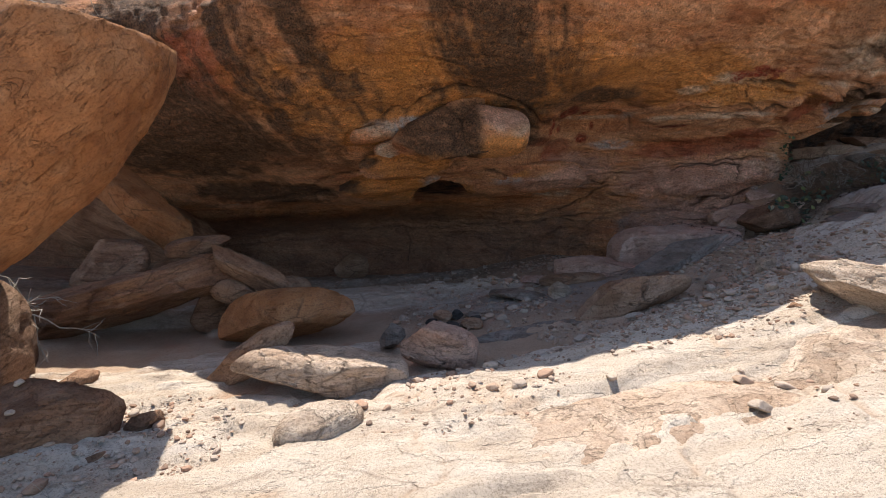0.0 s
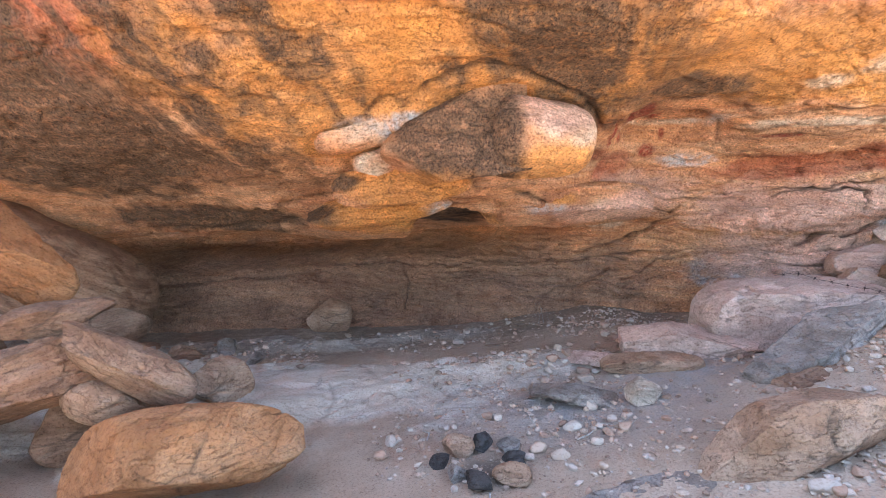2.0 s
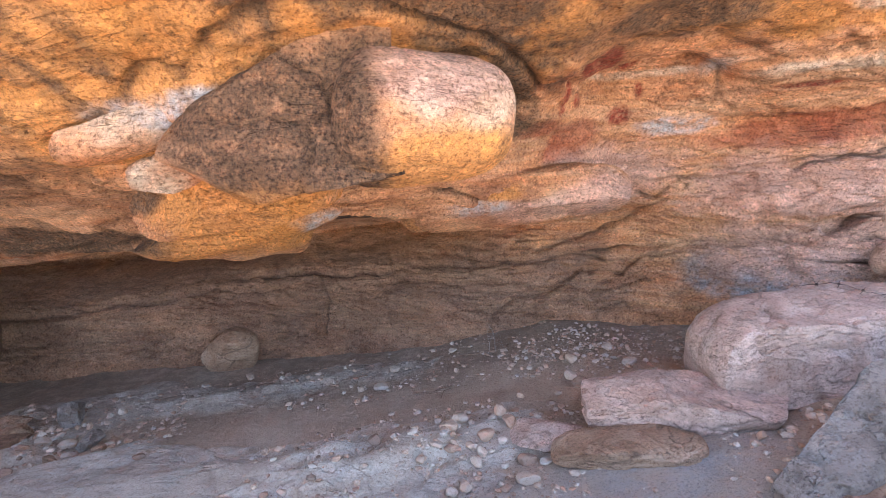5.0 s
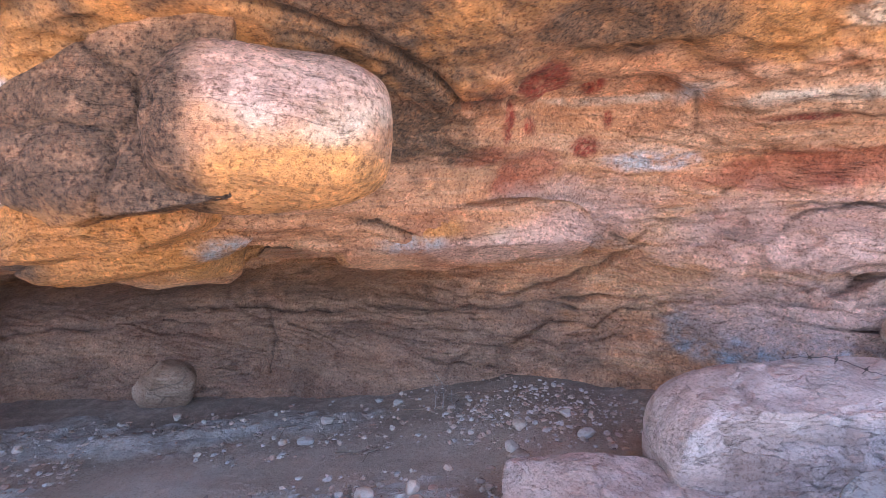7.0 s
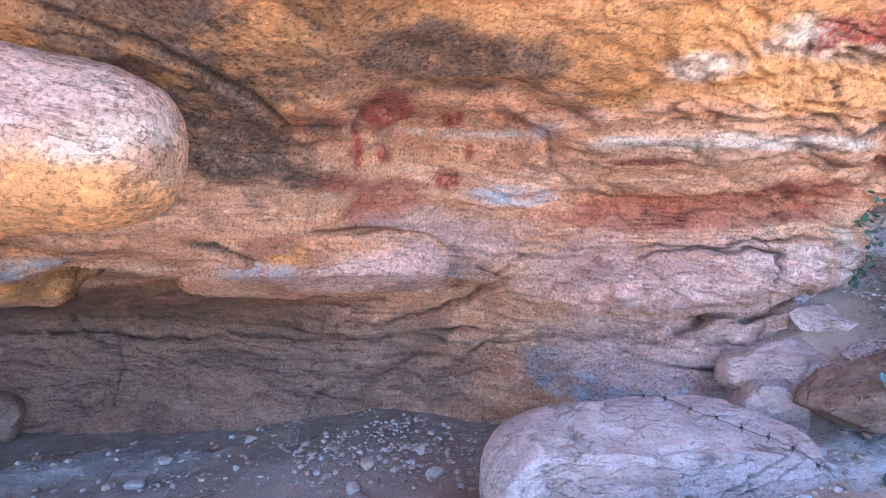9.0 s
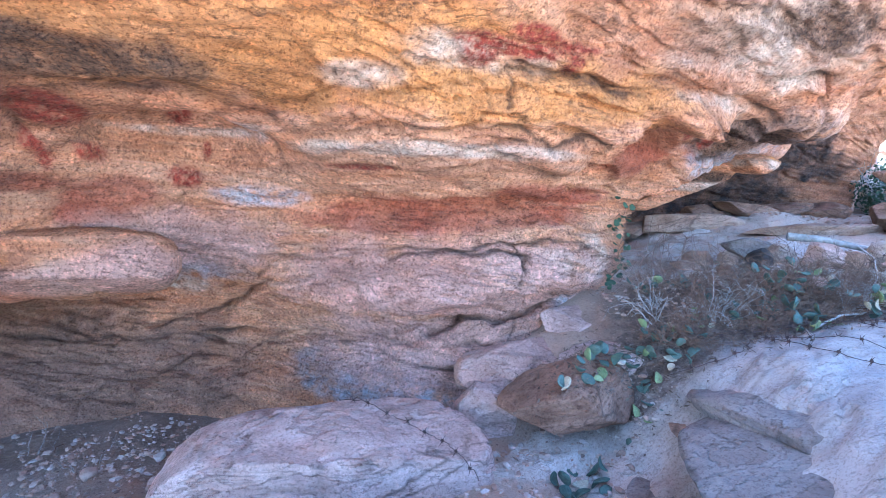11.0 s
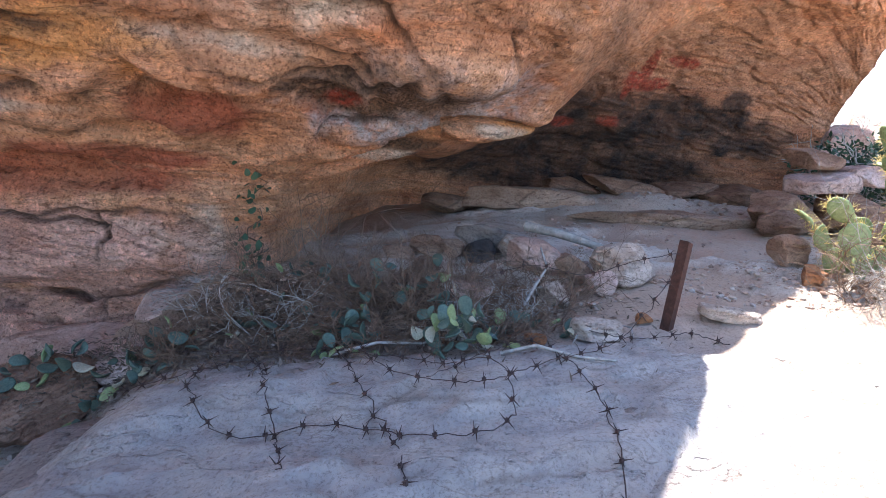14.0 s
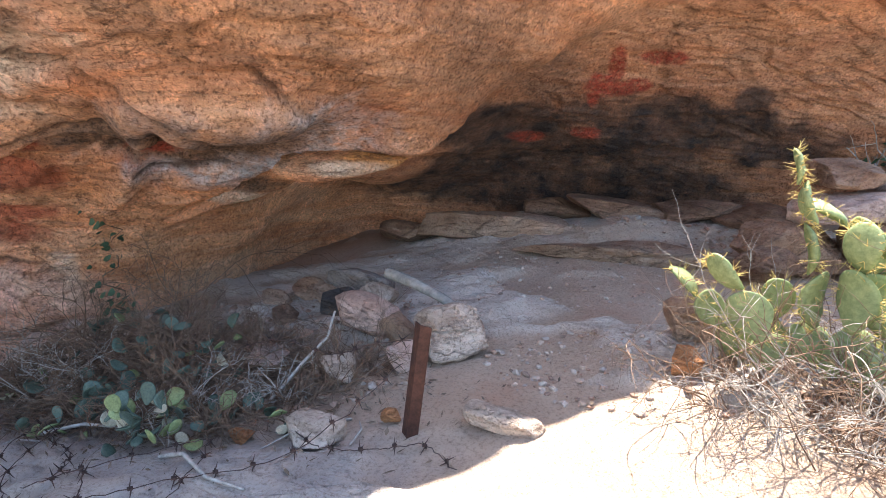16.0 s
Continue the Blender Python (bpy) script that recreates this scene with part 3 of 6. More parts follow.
wall_line(0.03, 0.12, (2.0, 0.50), (1.67, 0.30), (1.39, 0.30), (1.20, 0.14), (1.10, -0.14))
wall_line(0.014, 0.045, (2.12, -0.09), (2.14, 0.15), (2.38, 0.22), (2.55, -0.03))
wall_line(0.014, 0.04, (1.66, -0.30), (1.71, -0.08), (1.98, 0.07))
wall_line(0.028, 0.20, (3.78, 0.88), (3.99, 0.93))
wall_line(0.018, 0.16, (3.89, 0.68), (4.26, 0.68))
wall_line(0.012, 0.03, (4.26, 0.68), (4.25, 0.43))
# beds above the red band
wall_line(0.022, 0.07, (3.0, 2.30), (3.39, 2.33), (3.84, 2.38), (4.17, 2.43), (4.40, 2.45), (4.55, 2.43), (4.77, 2.45))
wall_line(0.018, 0.05, (2.89, 2.19), (3.20, 2.17), (3.44, 2.17), (3.53, 2.09), (3.75, 2.09), (4.12, 2.12))
wall_line(0.012, 0.03, (3.84, 2.37), (3.89, 2.28), (3.86, 2.22))
wall_line(0.05, -0.12, (4.60, 2.20), (4.81, 2.34), (4.93, 2.39), (5.08, 2.35), (5.21, 2.25))
wall_line(0.016, 0.05, (5.03, 2.48), (5.37, 2.44), (5.71, 2.42), (5.94, 2.40), (6.15, 2.44))
wall_line(0.016, 0.045, (3.50, 1.36), (3.86, 1.47), (4.30, 1.44), (4.43, 1.42), (4.42, 1.28))
wall_line(0.022, 0.08, (2.64, 0.66), (3.30, 0.76), (3.84, 0.94), (4.29, 0.97), (4.70, 1.06), (5.12, 1.07))
wall_line(0.014, 0.04, (3.86, 0.81), (4.21, 0.84), (4.24, 0.71), (4.17, 0.61))
# brow over the second hollow
wall_line(0.020, 0.08, (5.86, 2.67), (6.02, 2.63), (6.07, 2.54), (6.21, 2.47), (6.29, 2.45))
wall_line(0.016, 0.05, (6.61, 2.63), (6.67, 2.53), (6.70, 2.46))
wall_line(0.04, -0.08, (6.05, 2.43), (5.60, 2.31), (5.63, 2.20), (5.52, 2.06), (5.12, 1.84))
# crack above the barrel-shaped bulge
wall_line(0.016, 0.055, (-0.95, 1.96), (-0.51, 2.08), (-0.27, 2.09), (-0.05, 2.18), (0.20, 2.25), (0.39, 2.28), (0.60, 2.25), (0.86, 2.22), (1.12, 2.17), (1.36, 2.03))
# hollows and swellings
form(0.12, 8.15, 1.06, 0.62, 0.9, 0.36, -0.62)
form(-0.55, 6.45, 1.80, 0.34, 0.30, 0.13, 0.16)
form(-0.20, 6.40, 2.02, 0.55, 0.25, 0.09, 0.12)
form(-0.95, 6.75, 1.68, 0.30, 0.35, 0.14, 0.10)
form(-0.9, 8.1, 1.2, 0.8, 0.8, 0.25, 0.10)
form(1.25, 7.9, 1.45, 0.8, 0.6, 0.30, 0.12)
form(2.25, 7.75, 2.08, 0.60, 0.50, 0.22, -0.16)
form(3.9, 7.75, 1.72, 1.15, 0.45, 0.15, -0.17)
form(3.0, 7.9, 1.75, 0.6, 0.4, 0.15, -0.10)
form(1.85, 8.3, 1.55, 0.5, 0.4, 0.15, 0.07)
form(3.6, 7.9, 1.2, 1.2, 0.4, 0.22, 0.09)
form(4.7, 7.95, 1.3, 0.5, 0.35, 0.25, 0.06)
form(5.06, 7.45, 2.19, 0.28, 0.30, 0.14, -0.36)
form(4.72, 7.62, 2.03, 0.24, 0.25, 0.10, -0.20)
form(5.25, 7.3, 2.42, 0.50, 0.30, 0.10, 0.15)
form(4.0, 7.05, 2.28, 1.2, 0.3, 0.09, 0.05)
form(6.35, 7.65, 2.45, 0.5, 0.6, 0.20, 0.13)
form(5.75, 7.75, 2.25, 0.35, 0.35, 0.20, -0.10)
form(5.8, 8.4, 1.95, 0.5, 0.5, 0.14, 0.06)
form(6.9, 8.55, 2.30, 0.30, 0.25, 0.10, 0.05)
form(8.75, 9.0, 2.98, 0.25, 0.3, 0.14, -0.22)
form(8.45, 9.1, 2.95, 0.2, 0.2, 0.08, 0.10)
form(9.2, 9.2, 3.0, 0.3, 0.3, 0.14, -0.14)
form(9.0, 8.9, 3.25, 0.5, 0.4, 0.12, 0.14)
form(5.3, 8.1, 1.75, 0.25, 0.3, 0.2, 0.05)
# stains, old pigment and some painted-in shade
stain("orange", 0.3, 6.0, 2.2, 2.6, 1.3, 0.8)
stain("orange", 2.6, 6.6, 2.5, 1.6, 0.8, 0.35)
stain("orange", 4.0, 7.0, 2.36, 1.3, 0.6, 0.20)
stain("orange", -0.3, 8.2, 1.2, 1.0, 0.8, 0.18)
stain("rust", 3.9, 7.8, 1.72, 1.1, 0.5, 0.13)
stain("rust", 1.8, 7.95, 1.78, 0.35, 0.4, 0.12)
stain("rust", 5.06, 7.5, 2.12, 0.35, 0.4, 0.16)
stain("rust", 5.75, 7.8, 2.22, 0.28, 0.4, 0.12)
stain("rust", 4.6, 7.7, 1.85, 0.6, 0.4, 0.08)
stain("rust", -2.5, 5.8, 2.6, 0.8, 0.8, 0.4)
stain("pink", 3.7, 7.9, 1.22, 1.9, 0.6, 0.36)
stain("pink", 2.0, 8.4, 1.45, 0.9, 0.6, 0.30)
stain("pink", 3.6, 7.9, 0.75, 1.5, 0.7, 0.3)
stain("blue", 3.4, 8.0, 0.55, 1.2, 0.6, 0.30)
stain("blue", 1.9, 8.45, 1.20, 0.65, 0.5, 0.12)
stain("blue", 2.45, 7.6, 2.14, 0.30, 0.3, 0.07)
stain("blue", 2.6, 8.1, 1.78, 0.4, 0.3, 0.08)
stain("blue", 1.15, 8.4, 1.25, 0.3, 0.4, 0.08)
stain("blue", 4.9, 8.0, 1.08, 0.3, 0.3, 0.10)
stain("blue", 6.2, 8.0, 2.3, 0.9, 0.7, 0.35)
stain("pale", 3.7, 7.35, 2.08, 1.0, 0.4, 0.045)
stain("pale", 2.08, 7.55, 2.14, 0.26, 0.3, 0.05)
stain("pale", 2.6, 7.6, 2.16, 0.30, 0.3, 0.03)
stain("pale", 5.25, 7.35, 2.43, 0.42, 0.3, 0.07)
stain("pale", 4.5, 7.85, 1.35, 0.5, 0.4, 0.16)
stain("pale", 2.0, 8.4, 1.25, 0.4, 0.4, 0.07)
stain("pale", -3.23, 9.15, 1.08, 0.17, 0.3, 0.07)
stain("pale", 3.5, 6.95, 2.5, 0.7, 0.3, 0.08)
stain("pale", 5.5, 7.0, 2.75, 0.8, 0.5, 0.25)
stain("pale", 4.95, 7.95, 1.4, 0.16, 0.3, 0.25)
stain("pale", -0.52, 6.4, 1.80, 0.24, 0.4, 0.10)
stain("blue", -0.3, 6.3, 2.02, 0.45, 0.4, 0.07)
stain("pale", -0.1, 6.3, 2.06, 0.35, 0.3, 0.03)
stain("pigment", 1.78, 7.60, 2.00, 0.06, 0.3, 0.08)
stain("pigment", 3.75, 6.90, 2.50, 0.12, 0.2, 0.05)
stain("pigment", 4.00, 6.86, 2.53, 0.25, 0.2, 0.030)
stain("pigment", 4.28, 6.90, 2.51, 0.06, 0.2, 0.05)
stain("pigment", 3.3, 7.55, 1.98, 0.22, 0.2, 0.022)
stain("pigment", 5.30, 7.55, 2.28, 0.10, 0.3, 0.05)
stain("pigment", 5.75, 7.75, 2.27, 0.12, 0.3, 0.05)
stain("pigment", 8.13, 9.78, 2.88, 0.07, 0.4, 0.16)
stain("pigment", 8.46, 9.75, 2.95, 0.20, 0.4, 0.05)
stain("pigment", 8.10, 9.88, 2.74, 0.22, 0.4, 0.06)
stain("pigment", 1.77, 7.25, 2.18, 0.17, 0.35, 0.09)
stain("pigment", 2.19, 7.85, 2.26, 0.10, 0.35, 0.07)
stain("pigment", 2.18, 8.05, 1.88, 0.13, 0.25, 0.09)
stain("pigment", 1.62, 7.5, 2.02, 0.035, 0.3, 0.14)
stain("pigment", 2.32, 8.0, 2.06, 0.035, 0.3, 0.07)
stain("rust", 1.30, 6.95, 2.08, 0.45, 0.4, 0.06)
stain("rust", 1.72, 7.95, 1.66, 0.22, 0.4, 0.10)
stain("rust", 1.48, 7.6, 1.82, 0.25, 0.4, 0.07)
stain("rust", 3.50, 7.93, 1.66, 0.9, 0.4, 0.13)
stain("pale", 2.20, 7.9, 2.17, 0.42, 0.4, 0.035)
stain("pale", 1.86, 8.8, 1.08, 0.40, 0.5, 0.09)
stain("pale", 3.22, 6.87, 2.37, 0.22, 0.25, 0.07)
stain("blue", 1.10, 8.05, 1.22, 0.30, 0.4, 0.09)
stain("varnish", 1.10, 7.2, 1.93, 0.28, 0.4, 0.16)
stain("varnish", 1.90, 6.75, 2.33, 0.75, 0.3, 0.10)
stain("orange", 2.93, 7.05, 2.30, 0.30, 0.3, 0.09)
stain("pigment", 3.80, 6.78, 2.53, 0.20, 0.2, 0.03)
stain("pigment", 4.00, 6.76, 2.58, 0.16, 0.2, 0.04)
stain("pigment", 4.25, 6.86, 2.57, 0.16, 0.2, 0.03)
stain("blue", 4.80, 8.1, 0.98, 0.25, 0.3, 0.08)
stain("blue", 4.83, 8.12, 0.70, 0.22, 0.3, 0.14)
stain("pigment", 7.98, 9.85, 2.72, 0.05, 0.3, 0.13)
stain("pigment", 8.05, 9.82, 2.80, 0.10, 0.3, 0.04)
stain("pigment", 8.32, 9.97, 2.77, 0.13, 0.3, 0.05)
stain("pigment", 7.96, 10.2, 2.40, 0.14, 0.3, 0.05)
stain("pigment", 7.46, 10.1, 2.36, 0.16, 0.3, 0.05)
stain("soot_shade", 9.15, 10.16, 2.68, 0.16, 0.4, 0.12)
stain("varnish", -3.2, 7.0, 2.0, 1.6, 2.0, 0.8)
stain("varnish", -2.4, 8.6, 1.25, 1.6, 0.9, 0.25)
stain("varnish", 6.0, 7.9, 2.35, 0.8, 0.6, 0.2)
stain("varnish", 5.75, 6.95, 2.8, 0.5, 0.4, 0.15)
stain("varnish", 1.75, 8.5, 1.15, 0.25, 0.4, 0.06)
stain("varnish", 1.2, 7.6, 1.9, 0.35, 0.4, 0.14)
# soot of the second hollow, widened to put the recess's darkness into colour
stain("soot_shade", 7.6, 10.7, 2.0, 2.0, 1.1, 0.50)
stain("soot_shade", 8.4, 10.3, 2.35, 1.3, 0.6, 0.45)
stain("soot_shade", 7.3, 10.2, 2.2, 0.9, 0.8, 0.4)
stain("soot_shade", 9.5, 10.2, 2.25, 0.6, 0.6, 0.35)
stain("soot_shade", 7.3, 9.7, 2.4, 0.9, 0.7, 0.25)
stain("soot_shade", 8.75, 8.95, 3.0, 0.18, 0.3, 0.08)
# shade inside the dark arch, painted into the rock colour
stain("soot_shade", 0.15, 8.9, 1.15, 0.6, 0.9, 0.30)


xs = np.concatenate([np.linspace(-9, -4.2, 60)[:-1], np.linspace(-4.2, 9.6, 1000)[:-1], np.linspace(9.6, 13, 60)])
SPANS = [4, 6, 14, 24, 38, 46, 56, 60, 58, 52, 44, 32]
X, Y, Z = overhang_surface(xs, SPANS)
P3, N3 = grid_normals(X, Y, Z)
P, N = P3.reshape(-1, 3), -N3.reshape(-1, 3)
near = 1 - smooth(3.6, 4.6, P[:, 2])
ruff = fbm(P * 1.3, 3, 12)
disp = 0.16 * fbm(P * np.array([0.55, 0.7, 0.9]), 3, 11)
bedded = P * np.array([0.7, 0.9, 3.2]) + np.array([0, 0, 0.45]) * P[:, :1]
wallish = smooth(0.1, 0.7, np.abs(N[:, 1]))
strata = fbm(bedded, 4, 21, 0.55)
disp += (0.025 + 0.045 * wallish) * strata
disp += 0.018 * wallish * (smooth(-0.12, 0.12, strata * 5 - np.round(strata * 5)) - 0.5) * near
disp += 0.024 * fbm(P * np.array([2.6, 2.6, 4.5]), 5, 31, 0.6)
chip = fbm(P * np.array([1.6, 1.6, 3.4]) + 0.35 * ruff[:, None], 4, 33)
disp += 0.035 * wallish * near * (smooth(0.02, 0.08, chip) - smooth(-0.16, -0.11, chip) * 0.8)
crack = np.zeros(len(P))
wob = 0.05 * fbm(P * np.array([3.0, 1.0, 3.0]), 4, 77)
wob2 = 0.05 * fbm(P * np.array([3.0, 1.0, 3.0]), 4, 78)
fade = 0.35 + 0.65 * smooth(-0.25, 0.35, fbm(P * np.array([2.2, 1.0, 2.2]), 3, 79))
lumps = 0.22 * fbm(P * 2.5, 3, 55)
for pts, width, depth in WALL_LINES:
    d = seg_dist(P[:, 0] + wob, P[:, 2] + 1.3 * wob2, pts)
    d2 = seg_dist(P[:, 0] + wob, P[:, 2] + 1.3 * wob2 + width * 1.6, pts)
    disp += fade * depth * (0.45 * np.exp(-(d2 / (width * 2.2)) ** 2) - np.exp(-(d / width) ** 2))
    if depth > 0:
        crack = np.maximum(crack, fade * np.exp(-(d / min(width * 0.8, 0.013)) ** 2))
for c, r, hgt in WALL_FORMS:
    d = np.linalg.norm((P - np.array(c)) / np.array(r), axis=1) + lumps
    disp += hgt * (1 - smooth(0.30, 1.0, d))
P = P + N * disp[:, None]
rowsn, colsn = X.shape
Q = P.reshape(rowsn, colsn, 3)
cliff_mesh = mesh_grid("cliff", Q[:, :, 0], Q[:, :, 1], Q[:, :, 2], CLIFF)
ragged = fbm(P * 4.0, 5, 3, 0.6)
stains = {k: np.zeros(len(P)) for k in ("varnish", "pale", "blue", "pigment", "soot_shade", "rust", "orange", "pink", "brown")}
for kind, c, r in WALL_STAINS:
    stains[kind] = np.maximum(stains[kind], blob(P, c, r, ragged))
# rain streaks of dark varnish down the sloping brow
along = P[:, 0] - 0.55 * (P[:, 1] - 6.0) * (1 - 0.5 * smooth(-2.5, -0.5, P[:, 0]))
streak = fbm(np.stack([along * 1.9, P[:, 1] * 0.25, P[:, 2] * 0.3], 1), 5, 91, 0.6)
brow = smooth(1.3, 1.9, P[:, 2]) * (1 - smooth(7.0, 8.2, P[:, 1])) * (1 - smooth(1.2, 2.4, P[:, 0]))
stains["varnish"] = np.maximum(stains["varnish"], brow * smooth(-0.12, 0.22, streak + 0.05 + 0.12 * (1 - smooth(-2.4, -0.9, P[:, 0])) + 0.22 * ragged + 0.15 * fbm(P * 14, 3, 19)))
brow_r = smooth(2.3, 2.7, P[:, 2]) * smooth(4.2, 5.2, P[:, 0]) * (1 - smooth(8.6, 9.4, P[:, 0]))
stains["varnish"] = np.maximum(stains["varnish"], 0.6 * brow_r * smooth(-0.2, 0.3, streak))
# brown ledge rock, coloured darker to carry the shade under the overhang
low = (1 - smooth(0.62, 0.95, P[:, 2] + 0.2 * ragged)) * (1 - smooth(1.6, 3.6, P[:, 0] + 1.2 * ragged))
# shaded inside of the second hollow, painted browner
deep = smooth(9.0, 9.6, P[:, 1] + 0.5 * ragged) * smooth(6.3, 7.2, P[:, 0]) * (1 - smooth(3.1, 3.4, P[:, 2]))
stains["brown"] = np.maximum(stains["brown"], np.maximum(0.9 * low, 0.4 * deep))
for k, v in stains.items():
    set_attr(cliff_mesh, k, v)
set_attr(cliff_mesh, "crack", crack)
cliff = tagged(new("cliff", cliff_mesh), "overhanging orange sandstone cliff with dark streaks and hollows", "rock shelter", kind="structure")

# ---- ground ----
def axis(a, b, fine, far, n):
    """Even steps between a and b, then wider and wider steps out to far."""
    mid = np.arange(a, b, fine)
    out = np.geomspace(fine, far, n)
    return np.concatenate([(a - out)[::-1], mid, b + out])


gx, gy = np.meshgrid(axis(-5, 10, 0.035, 300, 44), axis(1.0, 10.6, 0.035, 300, 44), indexing="xy")
gz = ground_z(gx, gy)
flatP = np.stack([gx.ravel(), gy.ravel(), np.zeros(gx.size)], 1)
nearby = np.exp(-(np.maximum(0, np.hypot(gx - 2.5, gy - 5) - 8) / 6) ** 2)
turned = np.stack([flatP[:, 0] * 0.95 + flatP[:, 1] * 0.3, flatP[:, 1] * 0.95 - flatP[:, 0] * 0.3, flatP[:, 2]], 1)
slab = fbm(turned * np.array([0.45, 1.25, 1]), 5, 5, 0.55).reshape(gx.shape)
gz = gz + nearby * (0.06 * fbm(flatP * 0.8, 3, 8).reshape(gx.shape) + 0.022 * fbm(flatP * 5, 5, 9, 0.6).reshape(gx.shape))
level = slab + 0.22 * (1 - smooth(3.2, 4.6, gy)) + 0.30 * smooth(3.6, 4.8, gx) * (1 - smooth(6.6, 7.6, gy)) - 0.22 * smooth(6.8, 7.8, gy) + 0.12 * bump_at(gx, gy, -1.0, 7.0, 1.6, 0.8) - 0.12 * smooth(4.4, 5.2, gy) * (1 - smooth(3.0, 4.0, gx))
bare = smooth(-0.06, 0.0, level) * (1 - 0.85 * np.clip(bump_at(gx, gy, 8.6, 9.4, 2.0, 1.0) * 1.5, 0, 1))
for cut in (-0.03, 0.10, 0.22, 0.34):
    gz = gz + 0.032 * nearby * smooth(cut - 0.012, cut + 0.012, level)
joint = np.exp(-((fbm(turned * np.array([0.9, 1.1, 1]) + 31, 4, 15).reshape(gx.shape)) / 0.018) ** 2) * bare
gz = gz - 0.02 * joint * nearby
# leaf litter under the shrubs; the same tone darkens the shelter floor towards the back
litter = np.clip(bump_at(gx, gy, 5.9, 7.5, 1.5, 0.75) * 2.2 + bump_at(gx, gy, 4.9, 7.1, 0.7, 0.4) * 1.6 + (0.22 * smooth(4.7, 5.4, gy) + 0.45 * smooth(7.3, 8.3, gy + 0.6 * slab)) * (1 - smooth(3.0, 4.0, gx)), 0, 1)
ground_mesh = mesh_grid("ground", gx, gy, gz, GROUND)
ground_mesh.flip_normals()
set_attr(ground_mesh, "bare", (bare * (1 - 0.8 * joint)).ravel())
ash = np.clip(bump_at(gx, gy, 0.9, 5.9, 1.6, 0.9) * 1.0 + bump_at(gx, gy, 2.0, 6.4, 0.9, 0.7) * 0.9 + 0.85 * smooth(4.7, 5.3, gx) * (1 - smooth(6.9, 7.3, gy)) * (1 - smooth(7.2, 7.9, gx)) * smooth(3.8, 4.6, gy), 0, 1)
set_attr(ground_mesh, "ash", ash.ravel())
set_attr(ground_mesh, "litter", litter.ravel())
set_attr(ground_mesh, "char", (bump_at(gx, gy, 0.18, 5.15, 0.32, 0.28) * (0.8 + 0.4 * slab)).clip(0, 1).ravel())
ground = tagged(new("ground", ground_mesh), "dusty sand, gravel and bare sandstone ground", "ground", kind="structure")


# ---- loose rocks ----
def ico(levels):
    bm = bmesh.new()
    bmesh.ops.create_icosphere(bm, subdivisions=levels, radius=1.0)
    v = np.array([q.co[:] for q in bm.verts])
    f = np.array([[q.index for q in face.verts] for face in bm.faces])
    bm.free()
    return v, f


ICO = {k: ico(k) for k in (2, 3, 4, 5, 6)}


def rock_mesh(name, dims, mat, seed=1, level=5, boxy=3.0, cuts=11, rough=0.06, layers=0.0, taper=0.0, bend=0.0, flat=False, barrel=False):
    """A weathered rock of the full dimensions dims, centred on its origin: a rounded box, cut by planes, layered and worn."""
    v, f = ICO[level]
    rs = np.random.RandomState(seed)
    d = np.abs(v) + 1e-9
    r = (d ** boxy).sum(1) ** (-1 / boxy)
    if barrel:
        r = ((d[:, 1] ** 2 + d[:, 2] ** 2) ** (boxy / 2) + d[:, 0] ** boxy) ** (-1 / boxy)
    p = v * r[:, None]
    for _ in range(cuts):
        nrm = rs.normal(size=3)
        nrm /= np.linalg.norm(nrm)
        h = rs.uniform(0.50, 0.82) * (np.abs(nrm) ** 1.2).sum() ** 0.5
        over = np.maximum(0, p @ nrm - h)
        p = p - np.outer(over * 0.97, nrm)
    half = np.array(dims) / 2
    p = p / np.abs(p).max(0)
    p[:, 1:] *= (1 - taper * p[:, :1] * 0.5)
    p = p * half
    p[:, 2] += bend * (p[:, 0] / half[0]) ** 2 * half[2]
    size = float(np.mean(half))
    off = rs.uniform(0, 50, 3)
    nrm = v / np.linalg.norm(v, axis=1, keepdims=True)
    q = p / size + off
    amt = rough * size * (1.4 * fbm(q * 0.9, 3, seed) + 0.75 * fbm(q * 3.2, 5, seed + 9, 0.6) - 0.9 * np.exp(-(fbm(q * 1.1 + 7, 3, seed + 5) / 0.03) ** 2))
    if layers:
        lay = p[:, 2] / (half[2] * 0.42) + 0.5 * fbm(q * 0.8, 2, seed + 4)
        amt += layers * size * (np.abs((lay % 1.0) - 0.5) * -0.5 + 0.12) * (1 - np.abs(nrm[:, 2]))
    p = p + nrm * amt[:, None]
    return fast_mesh(name, p, f, mat, flat)


def rock(name, loc, dims, mat, label, rot=(0, 0, 0), category="rock", group="", **kw):
    ob = new(name, rock_mesh(name, dims, mat, **kw))
    ob.matrix_world = pose(*loc, *rot)
    return tagged(ob, label, category, group)



